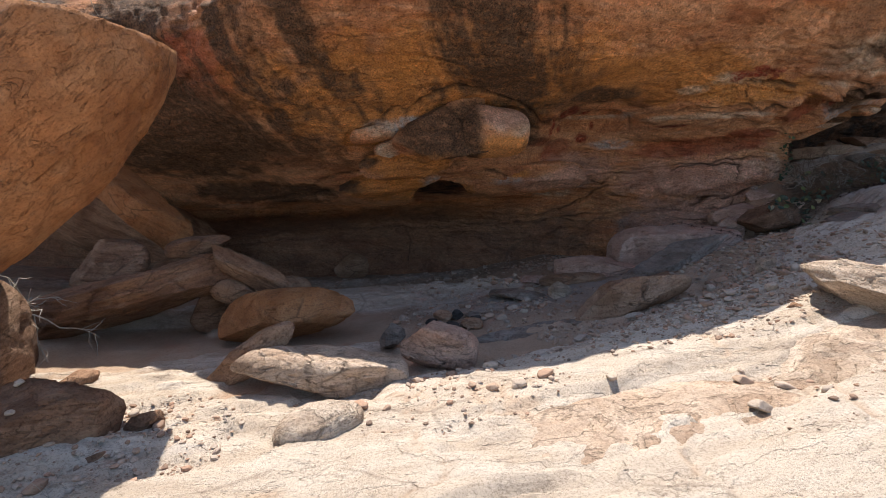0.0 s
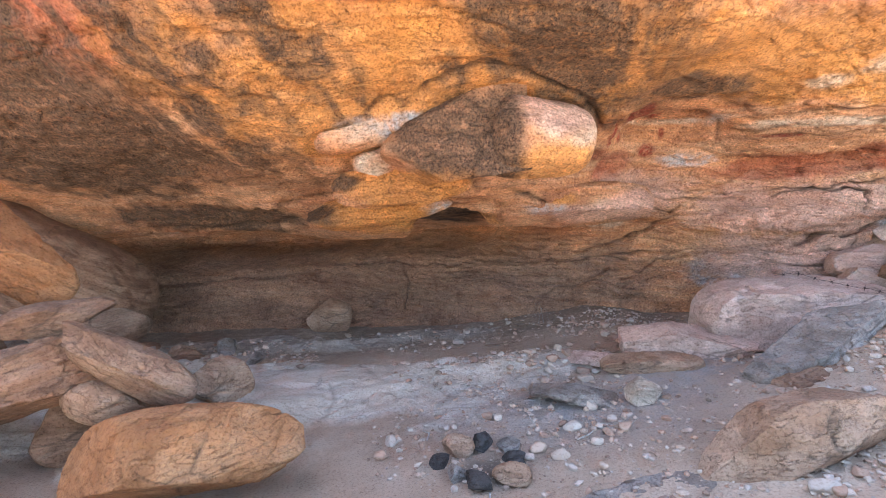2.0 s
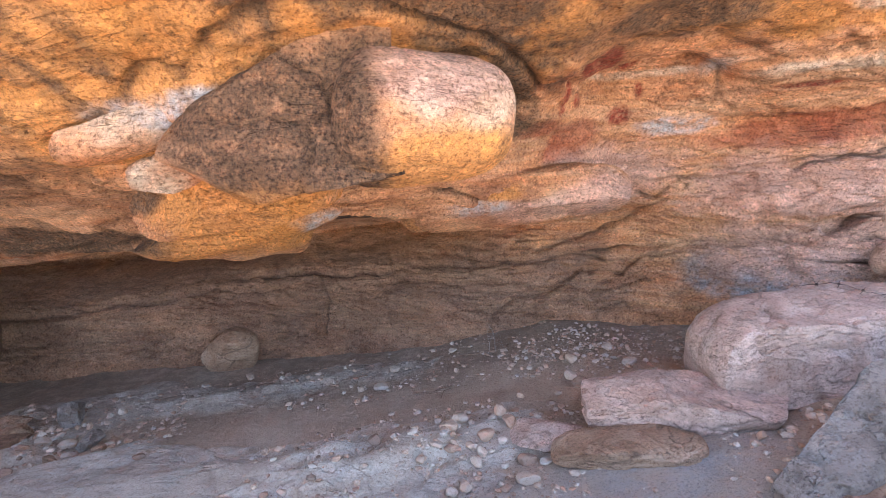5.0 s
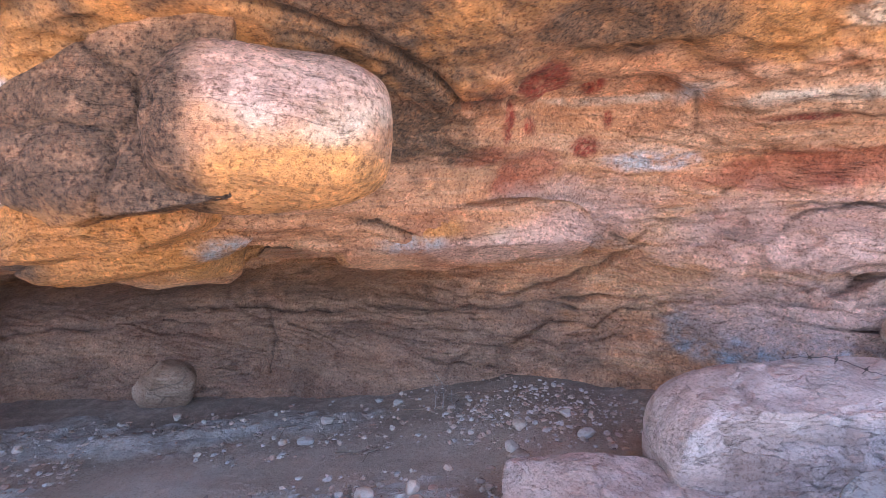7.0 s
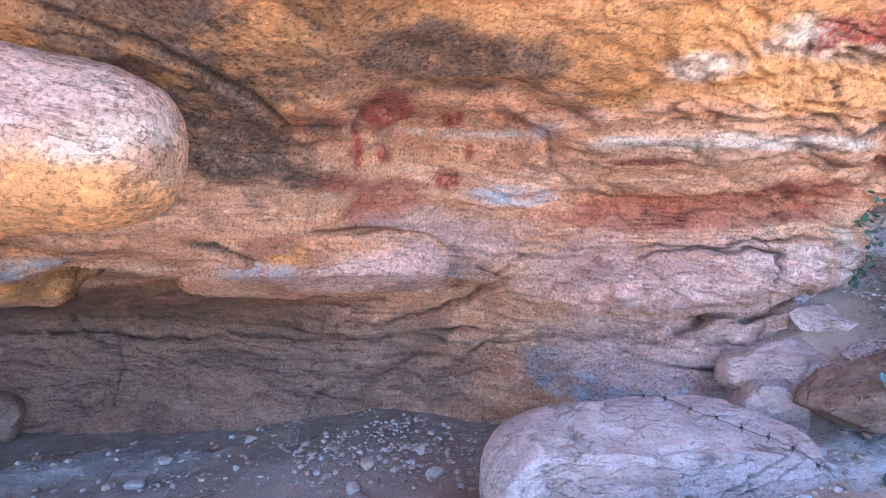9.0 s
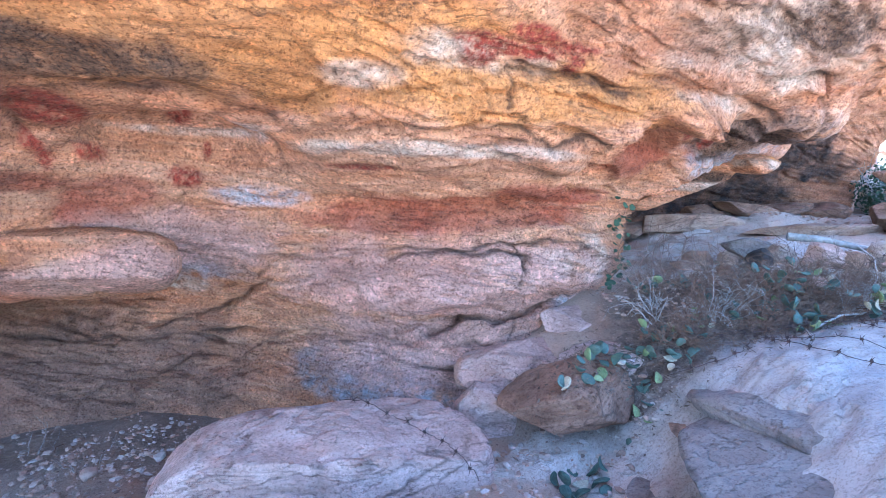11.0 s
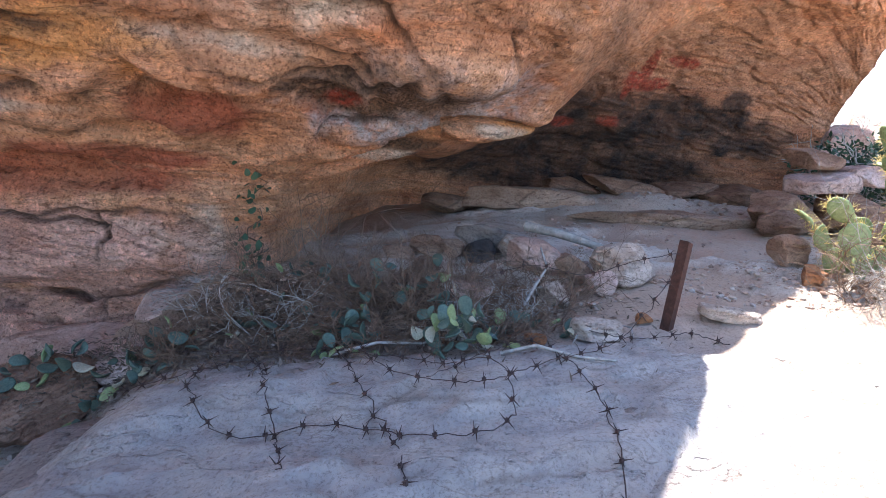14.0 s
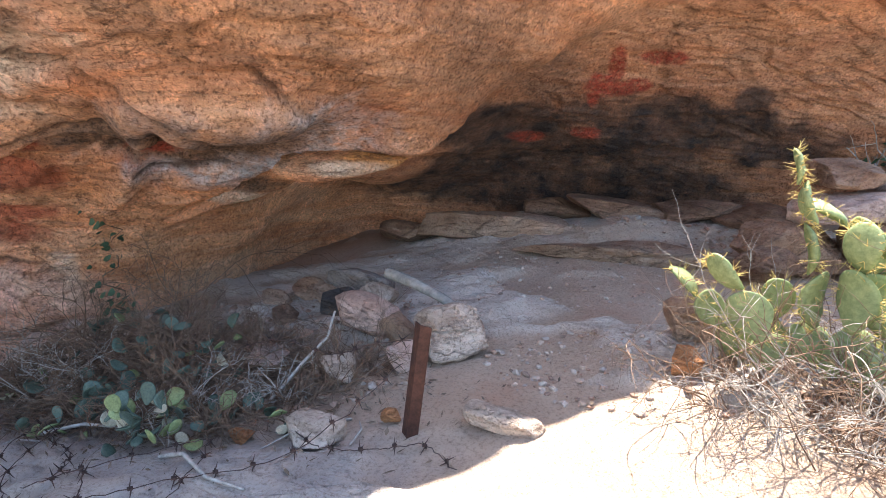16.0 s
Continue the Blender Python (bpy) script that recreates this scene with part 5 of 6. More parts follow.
for k, (x, y, z, w, h) in enumerate([(9.25, 9.25, 0.0, 0.75, 0.34), (9.55, 9.35, 0.30, 0.70, 0.22), (9.75, 9.2, 0.0, 0.6, 0.4), (9.6, 9.5, 0.52, 0.62, 0.16), (9.95, 9.45, 0.38, 0.6, 0.2), (9.05, 9.0, 0.0, 0.42, 0.24), (9.9, 9.0, 0.0, 0.5, 0.3)]):
    rock("boulder", (x, y, float(ground_z(x, y)) + z + h * 0.45), (w, w * 0.75, h), (STONE_BUFF, STONE_PINK, STONE_BROWN)[k % 3], "flat weathered slab in a heap of slabs", (0, 5 * (-1) ** k, 25 * k), "boulder", group="heap of slabs", seed=150 + k)
# sunlit rocks beyond the end of the overhang
for k, (x, y, w, h, mat) in enumerate([(11.7, 12.0, 1.3, 1.1, STONE_PINK), (12.9, 13.0, 1.8, 1.5, STONE_PALE), (11.2, 11.2, 0.7, 0.6, STONE_PALE), (13.6, 11.8, 1.6, 1.0, STONE_PINK), (12.4, 10.8, 0.9, 0.7, STONE_PALE), (15.5, 14.5, 3.0, 2.2, STONE_BUFF), (14.6, 10.6, 1.5, 0.9, STONE_PALE)]):
    rock("boulder", (x, y, float(ground_z(x, y)) + h * 0.38), (w, w * 0.8, h), mat, "sunlit pale boulder beyond the overhang", (0, 6 * (-1) ** k, 30 * k), "boulder", group="boulders beyond the overhang", seed=170 + k)

# ---- gravel ----



def gravel_material(name, single):
    n = Nodes(name, 0.92)
    i = n.random() if single else n.island()
    col = n.ramp(i, [(0.0, (0.22, 0.15, 0.11)), (0.25, (0.38, 0.23, 0.155)), (0.5, (0.45, 0.32, 0.23)), (0.75, (0.40, 0.32, 0.26)), (1.0, (0.50, 0.39, 0.30))])
    f = n.noise(n.world_co(), 60, 4, 0.7)
    col = n.mix(n.ramp(f, [(0.35, 0.5), (0.5, 0.0)]), col, n.mix(1.0, col, (0.5, 0.45, 0.4), "MULTIPLY"))
    return n.done(col, n.bump(f, 0.7, 0.006))


GRAVEL_MIX = gravel_material("gravel_mix", False)
PEBBLE_MIX = gravel_material("pebble_mix", True)
BASE_V, BASE_F = ico(1)
BASE_V2, BASE_F2 = ICO[2]


def gravel(name, spots, label, seed, fine=True):
    """Loose small stones in one mesh. spots: x, y, radius x, radius y, count, least and greatest size."""
    rs = np.random.RandomState(seed)
    bv, bf = (BASE_V, BASE_F) if fine else (BASE_V2, BASE_F2)
    verts, faces, n = [], [], 0
    for cx, cy, rx, ry, count, lo, hi in spots:
        for _ in range(count):
            a, r = rs.uniform(0, 2 * math.pi), rs.uniform(0, 1) ** 0.6
            x, y = cx + rx * r * math.cos(a), cy + ry * r * math.sin(a)
            hit = SUPPORTS[0].ray_cast(Vector((x, y, 5)), Vector((0, 0, -1)))[0]
            if hit is None:
                continue
            s = lo * (hi / lo) ** (rs.uniform(0, 1) ** 2.2)
            d = np.array([1, rs.uniform(0.6, 1), rs.uniform(0.35, 0.7)]) * s / 2
            v = bv * (1 + rs.uniform(-0.28, 0.22, (len(bv), 1))) * d
            t = rs.uniform(0, 6.28)
            c, q = math.cos(t), math.sin(t)
            v = np.stack([v[:, 0] * c - v[:, 1] * q, v[:, 0] * q + v[:, 1] * c, v[:, 2] + 0.25 * v[:, 0] * rs.uniform(-1, 1)], 1)
            verts.append(v + np.array([x, y, hit.z + d[2] * 0.5]))
            faces.append(bf + n)
            n += len(bv)
    return tagged(new(name, fast_mesh(name, np.concatenate(verts), np.concatenate(faces), GRAVEL_MIX, True)), label, "gravel", kind="stuff")


gravel("gravel", [
    (0.7, 5.6, 1.3, 0.8, 1100, 0.012, 0.06), (0.6, 6.8, 1.1, 0.7, 800, 0.012, 0.07), (0.2, 8.3, 2.3, 0.55, 700, 0.012, 0.06), (2.2, 4.5, 1.4, 0.6, 1500, 0.015, 0.07),
    (1.6, 3.9, 1.6, 0.35, 700, 0.012, 0.06), (-1.9, 3.0, 0.7, 0.7, 700, 0.012, 0.06), (-0.1, 3.3, 1.0, 0.5, 300, 0.012, 0.05), (-2.4, 7.7, 1.2, 0.6, 700, 0.015, 0.08), (3.4, 5.2, 0.9, 0.9, 1000, 0.015, 0.07),
    (2.0, 8.0, 0.9, 0.5, 800, 0.012, 0.06), (4.2, 7.0, 0.7, 0.5, 500, 0.015, 0.07), (6.2, 7.8, 1.3, 0.7, 1400, 0.012, 0.06), (8.3, 7.7, 0.7, 0.4, 500, 0.012, 0.05), (7.8, 9.2, 1.6, 0.9, 700, 0.01, 0.04), (2.6, 2.8, 1.2, 0.6, 250, 0.012, 0.05),
    (2.9, 6.0, 1.0, 0.7, 700, 0.015, 0.08), (8.9, 10.0, 1.0, 0.4, 200, 0.02, 0.08)], "small loose stones and grit on the sand", 5)
PEBBLES = [rock_mesh("pebble", (1, 0.75, 0.55), mat, seed=200 + k, level=3, cuts=9) for k, mat in enumerate([PEBBLE_MIX] * 5)]
rs = np.random.RandomState(77)
for cx, cy, rx, ry, count in ((0.75, 6.75, 0.55, 0.45, 26), (0.5, 5.5, 1.0, 0.5, 24), (1.9, 4.3, 1.0, 0.4, 26), (-0.2, 8.4, 1.6, 0.4, 9), (-2.2, 3.0, 0.6, 0.5, 10), (-1.9, 7.4, 0.8, 0.6, 14), (2.9, 4.7, 0.7, 0.6, 20), (0.2, 3.4, 1.2, 0.4, 16), (1.7, 7.6, 0.6, 0.5, 14), (6.3, 8.0, 0.9, 0.6, 24), (2.2, 3.0, 1.0, 0.5, 12)):
    for k in range(count):
        a, r = rs.uniform(0, 6.28), rs.uniform(0, 1) ** 0.6
        x, y, s = cx + rx * r * math.cos(a), cy + ry * r * math.sin(a), rs.uniform(0.05, 0.13)
        ob = new("pebble", PEBBLES[rs.randint(5)])
        ob.matrix_world = pose(x, y, rest_z(x, y, 0.9) + s * 0.18, rs.uniform(-15, 15), rs.uniform(-15, 15), rs.uniform(0, 360)) @ Matrix.Diagonal((s, s, s, 1))
        tagged(ob, "loose sandstone pebble on the ground", "stone", "loose pebbles")

# ---- twigs, wire, post ----
TWIG_GREY = plain_material("dry_twig", (0.24, 0.205, 0.17), (0.44, 0.39, 0.33), 40, 0.9)
TWIG_BROWN = plain_material("brown_twig", (0.10, 0.062, 0.040), (0.24, 0.15, 0.095), 40, 0.9)
RUST = plain_material("rusty_iron", (0.045, 0.022, 0.016), (0.10, 0.045, 0.03), 30, 0.85, 0.6, 0.003, 0.3)
WIRE = plain_material("rusty_wire", (0.045, 0.028, 0.024), (0.11, 0.065, 0.05), 50, 0.8, 0.3, 0.001, 0.3)
WOOD = plain_material("weathered_wood", (0.19, 0.165, 0.135), (0.36, 0.32, 0.27), 18, 0.95, 0.9, 0.01)


class Tubes:
    """Thin three- or four-sided tubes along lines, gathered into one mesh."""

    def __init__(self, sides=3):
        self.v, self.f, self.n, self.s = [], [], 0, sides

    def add(self, pts, r0, r1):
        p = np.asarray(pts, float)
        k = len(p)
        d = np.gradient(p, axis=0)
        d /= np.linalg.norm(d, axis=1, keepdims=True) + 1e-9
        ref = np.where(np.abs(d[:, 2:3]) > 0.9, np.array([[1.0, 0, 0]]), np.array([[0, 0, 1.0]]))
        u = np.cross(d, ref)
        u /= np.linalg.norm(u, axis=1, keepdims=True) + 1e-9
        w = np.cross(d, u)
        r = np.linspace(r0, r1, k)[:, None]
        for q in range(self.s):
            a = 2 * math.pi * q / self.s
            self.v.append(p + r * (math.cos(a) * u + math.sin(a) * w))
        s, n = self.s, self.n
        for q in range(s):
            a, b = n + q * k, n + ((q + 1) % s) * k
            i = np.arange(k - 1)
            self.f.append(np.stack([a + i, a + i + 1, b + i + 1, b + i], 1))
        self.n += s * k

    def mesh(self, name, mat):
        return fast_mesh(name, np.concatenate(self.v), np.concatenate(self.f), mat)


def branch(tubes, rs, start, way, length, radius, depth, droop=0.0, wild=0.35):
    k = 6
    pts, p, d = [np.array(start, float)], np.array(start, float), np.array(way, float)
    d /= np.linalg.norm(d)
    for _ in range(k):
        d = d + rs.normal(0, wild * 0.5, 3) + np.array([0, 0, -droop])
        d /= np.linalg.norm(d)
        p = p + d * length / k
        pts.append(p.copy())
    tubes.add(pts, radius, radius * 0.45)
    if depth > 0:
        for _ in range(rs.randint(3, 6)):
            j = rs.randint(1, k + 1)
            side = d + rs.normal(0, 0.75, 3)
            branch(tubes, rs, pts[j], side, length * rs.uniform(0.4, 0.7), radius * 0.6, depth - 1, droop, wild)


def shrub(x, y, height, stems, mat, label, seed, spread=0.7, droop=0.03, depth=2, radius=0.004):
    rs = np.random.RandomState(seed)
    z = rest_z(x, y)
    t = Tubes(3)
    for _ in range(stems):
        a = rs.uniform(0, 6.28)
        branch(t, rs, (x + rs.normal(0, 0.05), y + rs.normal(0, 0.05), z - 0.01), (spread * math.cos(a), spread * math.sin(a), 0.8), height * rs.uniform(0.6, 1.1), radius, depth, droop)
    ob = new("dry_shrub", t.mesh("dry_shrub", mat))
    return tagged(ob, label, "shrub", "dry shrubs")


for k, (x, y, h, n, mat) in enumerate([(5.35, 7.75, 0.40, 5, TWIG_BROWN), (5.70, 7.95, 0.45, 6, TWIG_BROWN), (5.55, 7.35, 0.30, 7, TWIG_GREY), (5.95, 7.55, 0.38, 8, TWIG_BROWN), (6.25, 7.40, 0.36, 9, TWIG_BROWN), (6.40, 7.15, 0.30, 9, TWIG_GREY), (6.55, 7.65, 0.30, 6, TWIG_BROWN), (5.20, 7.45, 0.26, 6, TWIG_GREY), (5.05, 7.20, 0.22, 6, TWIG_BROWN), (6.75, 7.35, 0.24, 5, TWIG_GREY), (6.15, 7.85, 0.28, 5, TWIG_BROWN), (5.85, 7.20, 0.24, 8, TWIG_BROWN)]):
    shrub(x, y, h, n + 4, mat, "leafless dry brown shrub among the stones", 300 + k, 0.8)
    shrub(x + 0.16, y - 0.12, h * 0.75, n + 2, TWIG_BROWN, "leafless dry brown shrub among the stones", 360 + k, 0.9)
for k in range(16):
    x = 5.15 + 0.125 * k + 0.05 * ((k * 7) % 4)
    shrub(x, 7.12 + 0.17 * ((k * 5) % 4), 0.20 + 0.05 * ((k * 3) % 4), 12, TWIG_BROWN, "low mat of leafless brown twigs", 380 + k, 1.1, depth=2, radius=0.0035)
shrub(5.62, 8.15, 0.62, 3, TWIG_BROWN, "tall thin leafless shrub before the hollow", 320, 0.35)
for k, (x, y, h, n) in enumerate([(8.75, 7.45, 0.55, 9), (8.95, 7.35, 0.45, 12), (9.15, 7.45, 0.5, 10), (8.62, 7.6, 0.6, 6), (9.05, 7.25, 0.35, 12), (9.35, 7.4, 0.45, 8), (8.7, 7.3, 0.34, 14), (8.85, 7.2, 0.30, 14), (9.2, 7.2, 0.34, 14), (8.55, 7.45, 0.42, 10), (9.45, 7.25, 0.4, 12), (9.0, 7.5, 0.7, 8)]):
    shrub(x, y, h, n, TWIG_GREY if k % 2 == 0 else TWIG_BROWN, "bleached tangle of dry twigs under the cactus", 330 + k, 0.9, depth=2, radius=0.0035)
shrub(1.6, 7.95, 0.16, 6, TWIG_GREY, "tuft of dry grass on the floor", 340, 1.2, depth=1, radius=0.002)
shrub(1.15, 8.3, 0.2, 4, TWIG_GREY, "thin dry twigs at the foot of the wall", 341, 0.7, depth=1, radius=0.002)
shrub(-1.3, 3.35, 0.14, 6, TWIG_GREY, "tuft of dry straw by a slab", 342, 1.4, depth=1, radius=0.002)
shrub(-1.9, 2.45, 0.18, 6, TWIG_GREY, "tuft of dry straw on the sand", 343, 1.2, depth=1, radius=0.002)
shrub(-3.35, 4.3, 0.75, 4, TWIG_GREY, "bleached dead shrub below the boulder", 344, 0.6, depth=2, radius=0.012)
shrub(-3.9, 4.6, 0.6, 4, TWIG_GREY, "bleached dead branches by a slab", 345, 0.9, depth=2, radius=0.014)
shrub(2.15, 4.75, 0.12, 7, TWIG_GREY, "flattened tuft of dry straw", 346, 1.8, depth=1, radius=0.002)
shrub(0.75, 5.85, 0.12, 7, TWIG_GREY, "flattened tuft of straw on the ash", 347, 1.8, depth=1, radius=0.002)
shrub(3.9, 7.6, 0.22, 5, TWIG_GREY, "dry straw behind the cracked block", 348, 1.0, depth=1, radius=0.002)


def stick(pts, r, mat, label):
    t = Tubes(5)
    q = np.array([(x, y, rest_z(x, y) + r + h) for x, y, h in pts])
    t.add(q, r, r * 0.5)
    return tagged(new("stick", t.mesh("stick", mat)), label, "stick")


for k in range(26):
    cx, cy, rx, ry = ((0.4, 5.4, 1.2, 0.5), (-0.9, 4.2, 0.6, 0.3), (6.5, 7.2, 0.9, 0.4), (0.9, 8.2, 1.4, 0.4))[k % 4]
    a, L = rs.uniform(0, 6.28), rs.uniform(0.12, 0.35)
    x, y = cx + rx * rs.uniform(-1, 1), cy + ry * rs.uniform(-1, 1)
    stick([(x, y, 0), (x + 0.5 * L * math.cos(a), y + 0.5 * L * math.sin(a), 0.015), (x + L * math.cos(a + 0.4), y + L * math.sin(a + 0.4), 0)], rs.uniform(0.003, 0.006), (TWIG_GREY, TWIG_BROWN)[k % 2], "thin dry stick on the ground")
stick([(6.75, 7.3, 0.0), (6.85, 7.42, 0.12), (6.92, 7.5, 0.20), (6.9, 7.62, 0.28)], 0.010, TWIG_GREY, "bleached crooked branch among stones")
stick([(6.62, 6.82, 0.0), (6.75, 6.78, 0.02), (6.9, 6.70, 0.0), (7.05, 6.68, 0.0)], 0.010, TWIG_GREY, "bleached stick on the slab")
stick([(5.9, 6.95, 0.02), (6.1, 6.98, 0.05), (6.3, 7.02, 0.04), (6.5, 7.1, 0.03)], 0.009, TWIG_GREY, "grey stick below the shrubs")
# weathered log in the row of stones
log = Tubes(9)
lz = rest_z(7.15, 8.1)
log.add([(6.92, 8.28, lz + 0.12), (7.1, 8.18, lz + 0.11), (7.28, 8.08, lz + 0.08), (7.45, 7.98, lz + 0.04)], 0.035, 0.022)
tagged(new("log", log.mesh("log", WOOD)), "grey weathered log lying behind the stones", "log")


def iron_post(x, y):
    """An angle-iron stake: two thin flanges at a right angle."""
    z = rest_z(x, y)
    bm = bmesh.new()
    h, w, t = 0.42, 0.045, 0.006
    prof = [(0, 0), (w, 0), (w, t), (t, t), (t, w), (0, w)]
    lo = [bm.verts.new((a - w / 2, b - w / 2, -0.08)) for a, b in prof]
    hi = [bm.verts.new((a - w / 2, b - w / 2, h - 0.01 * (a > 0.02))) for a, b in prof]
    for k in range(6):
        bm.faces.new((lo[k], lo[(k + 1) % 6], hi[(k + 1) % 6], hi[k]))
    bm.faces.new(hi)
    me = bpy.data.meshes.new("fence_post")
    bm.to_mesh(me)
    bm.free()
    me.materials.append(RUST)
    ob = new("fence_post", me)
    ob.matrix_world = pose(x, y, z, 0, 6, 40)
    return tagged(ob, "short rusty angle-iron fence post in the ground", "post")


iron_post(7.43, 7.13)

barb = Tubes(3)
for q in range(2):
    a = 0.6 + q * 1.5
    barb.add([(-0.003, 0, 0), (0.003, math.cos(a) * 0.034, math.sin(a) * 0.034)], 0.0032, 0.0008)
    barb.add([(0.003, 0, 0), (-0.003, -math.cos(a) * 0.034, -math.sin(a) * 0.034)], 0.0032, 0.0008)
barb.add([(-0.007, 0, 0), (0, 0.001, 0.001), (0.007, 0, 0)], 0.0085, 0.0085)
BARB = barb.mesh("barb", WIRE)


def barbed_wire(pts, label):
    """A strand through the points (x, y, height over the ground), with a barb every 0.11 m."""
    fine = []
    P0 = [np.array((x, y, rest_z(x, y) + 0.006 + h)) for x, y, h in pts]
    P0 = [P0[0]] + P0 + [P0[-1]]
    for a, b, c, d in zip(P0, P0[1:], P0[2:], P0[3:]):
        for q in range(10):
            p = catmull(a, b, c, d, q / 10)
            p[2] = max(p[2], rest_z(p[0], p[1]) + 0.005)
            fine.append(p)
    fine = np.array(fine)
    t = Tubes(4)
    fine = fine + rs.normal(0, 0.006, fine.shape) * np.array([1, 1, 0.3])
    t.add(fine, 0.0019, 0.0019)
    wire = tagged(new("barbed_wire", t.mesh("barbed_wire", WIRE)), label, "wire", "strands of barbed wire")
    walked, last = 0.0, fine[0]
    for p, nxt in zip(fine[1:-1], fine[2:]):
        walked += float(np.linalg.norm(p - last))
        last = p
        if walked > 0.11:
            walked = 0.0
            ob = new("barb", BARB)
            d = Vector(nxt - p)
            ob.matrix_world = Matrix.Translation(Vector(p)) @ d.to_track_quat("X", "Z").to_matrix().to_4x4()
            ob.parent = wire
    return wire


WIRE_LABEL = "rusty barbed wire lying over the rock slab"
barbed_wire([(4.95, 6.95, 0.02), (5.25, 6.81, 0.01), (5.52, 6.97, 0.02), (5.65, 6.79, 0.01), (5.74, 6.54, 0.0), (5.86, 6.29, 0.0), (5.95, 6.0, 0.0)], WIRE_LABEL)
barbed_wire([(5.10, 7.10, 0.04), (5.36, 7.06, 0.03), (5.85, 7.01, 0.03), (5.97, 6.80, 0.02), (6.15, 6.42, 0.0), (6.23, 6.21, 0.0), (6.3, 5.9, 0.0)], WIRE_LABEL)
barbed_wire([(5.75, 7.05, 0.04), (6.25, 6.78, 0.02), (6.43, 6.64, 0.02), (6.73, 6.91, 0.05), (6.86, 6.58, 0.02), (6.87, 6.16, 0.0), (6.8, 5.8, 0.0)], WIRE_LABEL)
barbed_wire([(6.0, 7.0, 0.05), (6.2, 6.6, 0.03), (6.5, 6.45, 0.02), (6.75, 6.62, 0.03), (7.12, 6.85, 0.06), (7.43, 7.11, 0.30)], WIRE_LABEL)
barbed_wire([(6.55, 7.3, 0.22), (6.8, 7.3, 0.28), (7.05, 7.28, 0.22), (7.25, 7.18, 0.30), (7.43, 7.13, 0.36)], "rusty barbed wire hanging from the fence post")
barbed_wire([(5.5, 6.9, 0.02), (5.45, 6.6, 0.01), (5.7, 6.3, 0.0), (6.0, 6.35, 0.01), (6.35, 6.2, 0.0), (6.6, 6.3, 0.02), (6.55, 6.6, 0.04), (6.3, 6.55, 0.03)], WIRE_LABEL)
barbed_wire([(7.0, 7.05, 0.05), (7.15, 6.95, 0.02), (7.35, 6.98, 0.02), (7.5, 7.05, 0.01), (7.65, 6.95, 0.0)], WIRE_LABEL)
barbed_wire([(3.10, 7.60, 0.30), (3.25, 7.30, 0.02), (3.45, 7.12, 0.02), (3.62, 6.95, 0.02), (3.72, 6.78, 0.02), (3.80, 6.60, 0.06)], "rusty barbed wire draped over the pink block")

# ---- leaf litter under the shrubs ----
LITTER = plain_material("leaf_litter", (0.10, 0.07, 0.05), (0.27, 0.195, 0.135), 15, 0.95, 0.2, 0.002, 0, 0.8, True)
n_lit = 7000
lit_xy = np.stack([rs.normal(5.95, 0.62, n_lit), 7.42 + rs.normal(0, 0.26, n_lit)], 1)
lit_xy[:1800] = np.stack([rs.normal(4.95, 0.35, 1800), 7.12 + rs.normal(0, 0.16, 1800)], 1)
lit_c = np.array([(x, y, rest_z(x, y, 1.9) + 0.006 + 0.035 * rs.rand() ** 3) for x, y in lit_xy])
lit_u = rs.normal(0, 1, (n_lit, 3)) * np.array([1, 1, 0.45])
lit_u /= np.linalg.norm(lit_u, axis=1, keepdims=True)
lit_w = np.cross(lit_u, rs.normal(0, 0.3, (n_lit, 3)) + np.array([0, 0, 1.0]))
lit_s = rs.uniform(0.006, 0.028, (n_lit, 1))
lit_v = np.stack([lit_c - lit_u * lit_s, lit_c + lit_w * lit_s * 0.25, lit_c + lit_u * lit_s, lit_c - lit_w * lit_s * 0.25], 1).reshape(-1, 3)
tagged(new("leaf_litter", fast_mesh("leaf_litter", lit_v, np.arange(4 * n_lit).reshape(n_lit, 4), LITTER)), "dead leaves and twig litter under the shrubs", "litter", kind="stuff")

# ---- fallen cactus pads, creeper and cactus ----
PAD_GREEN = plain_material("cactus_pad", (0.17, 0.21, 0.085), (0.31, 0.35, 0.155), 9, 0.65, 0.4, 0.004, 0, 0.6)
PAD_BLUE = plain_material("wilted_pad", (0.06, 0.09, 0.07), (0.13, 0.17, 0.125), 9, 0.6, 0.4, 0.004, 0, 0.7)
PAD_TAN = plain_material("dead_pad", (0.30, 0.26, 0.17), (0.48, 0.42, 0.29), 9, 0.85, 0.5, 0.004)
SPINE = plain_material("yellow_spine", (0.46, 0.30, 0.07), (0.66, 0.50, 0.18), 60, 0.6)
LEAF = plain_material("creeper_leaf", (0.03, 0.055, 0.03), (0.07, 0.11, 0.055), 20, 0.6, 0.2, 0.002, 0, 0.5)


def pad_mesh(name, mat, seed, curl=0.0, thick=0.10):
    """A flat oval pad of unit length standing on its stem end, a little bent."""
    v, f = ICO[3]
    rsx = np.random.RandomState(seed)
    p = v * np.array([0.36, thick, 0.5])
    p[:, 0] *= 1 + 0.35 * p[:, 2] - 0.5 * np.maximum(0, -p[:, 2] - 0.2)
    p[:, 2] += 0.5
    p[:, 1] += curl * (p[:, 2] - 0.5) ** 2 * 1.6 + 0.05 * fbm(p * 3 + seed, 2, seed)
    p[:, 0] += 0.04 * fbm(p * 4 + seed, 2, seed + 1)
    return fast_mesh(name, p, f, mat)


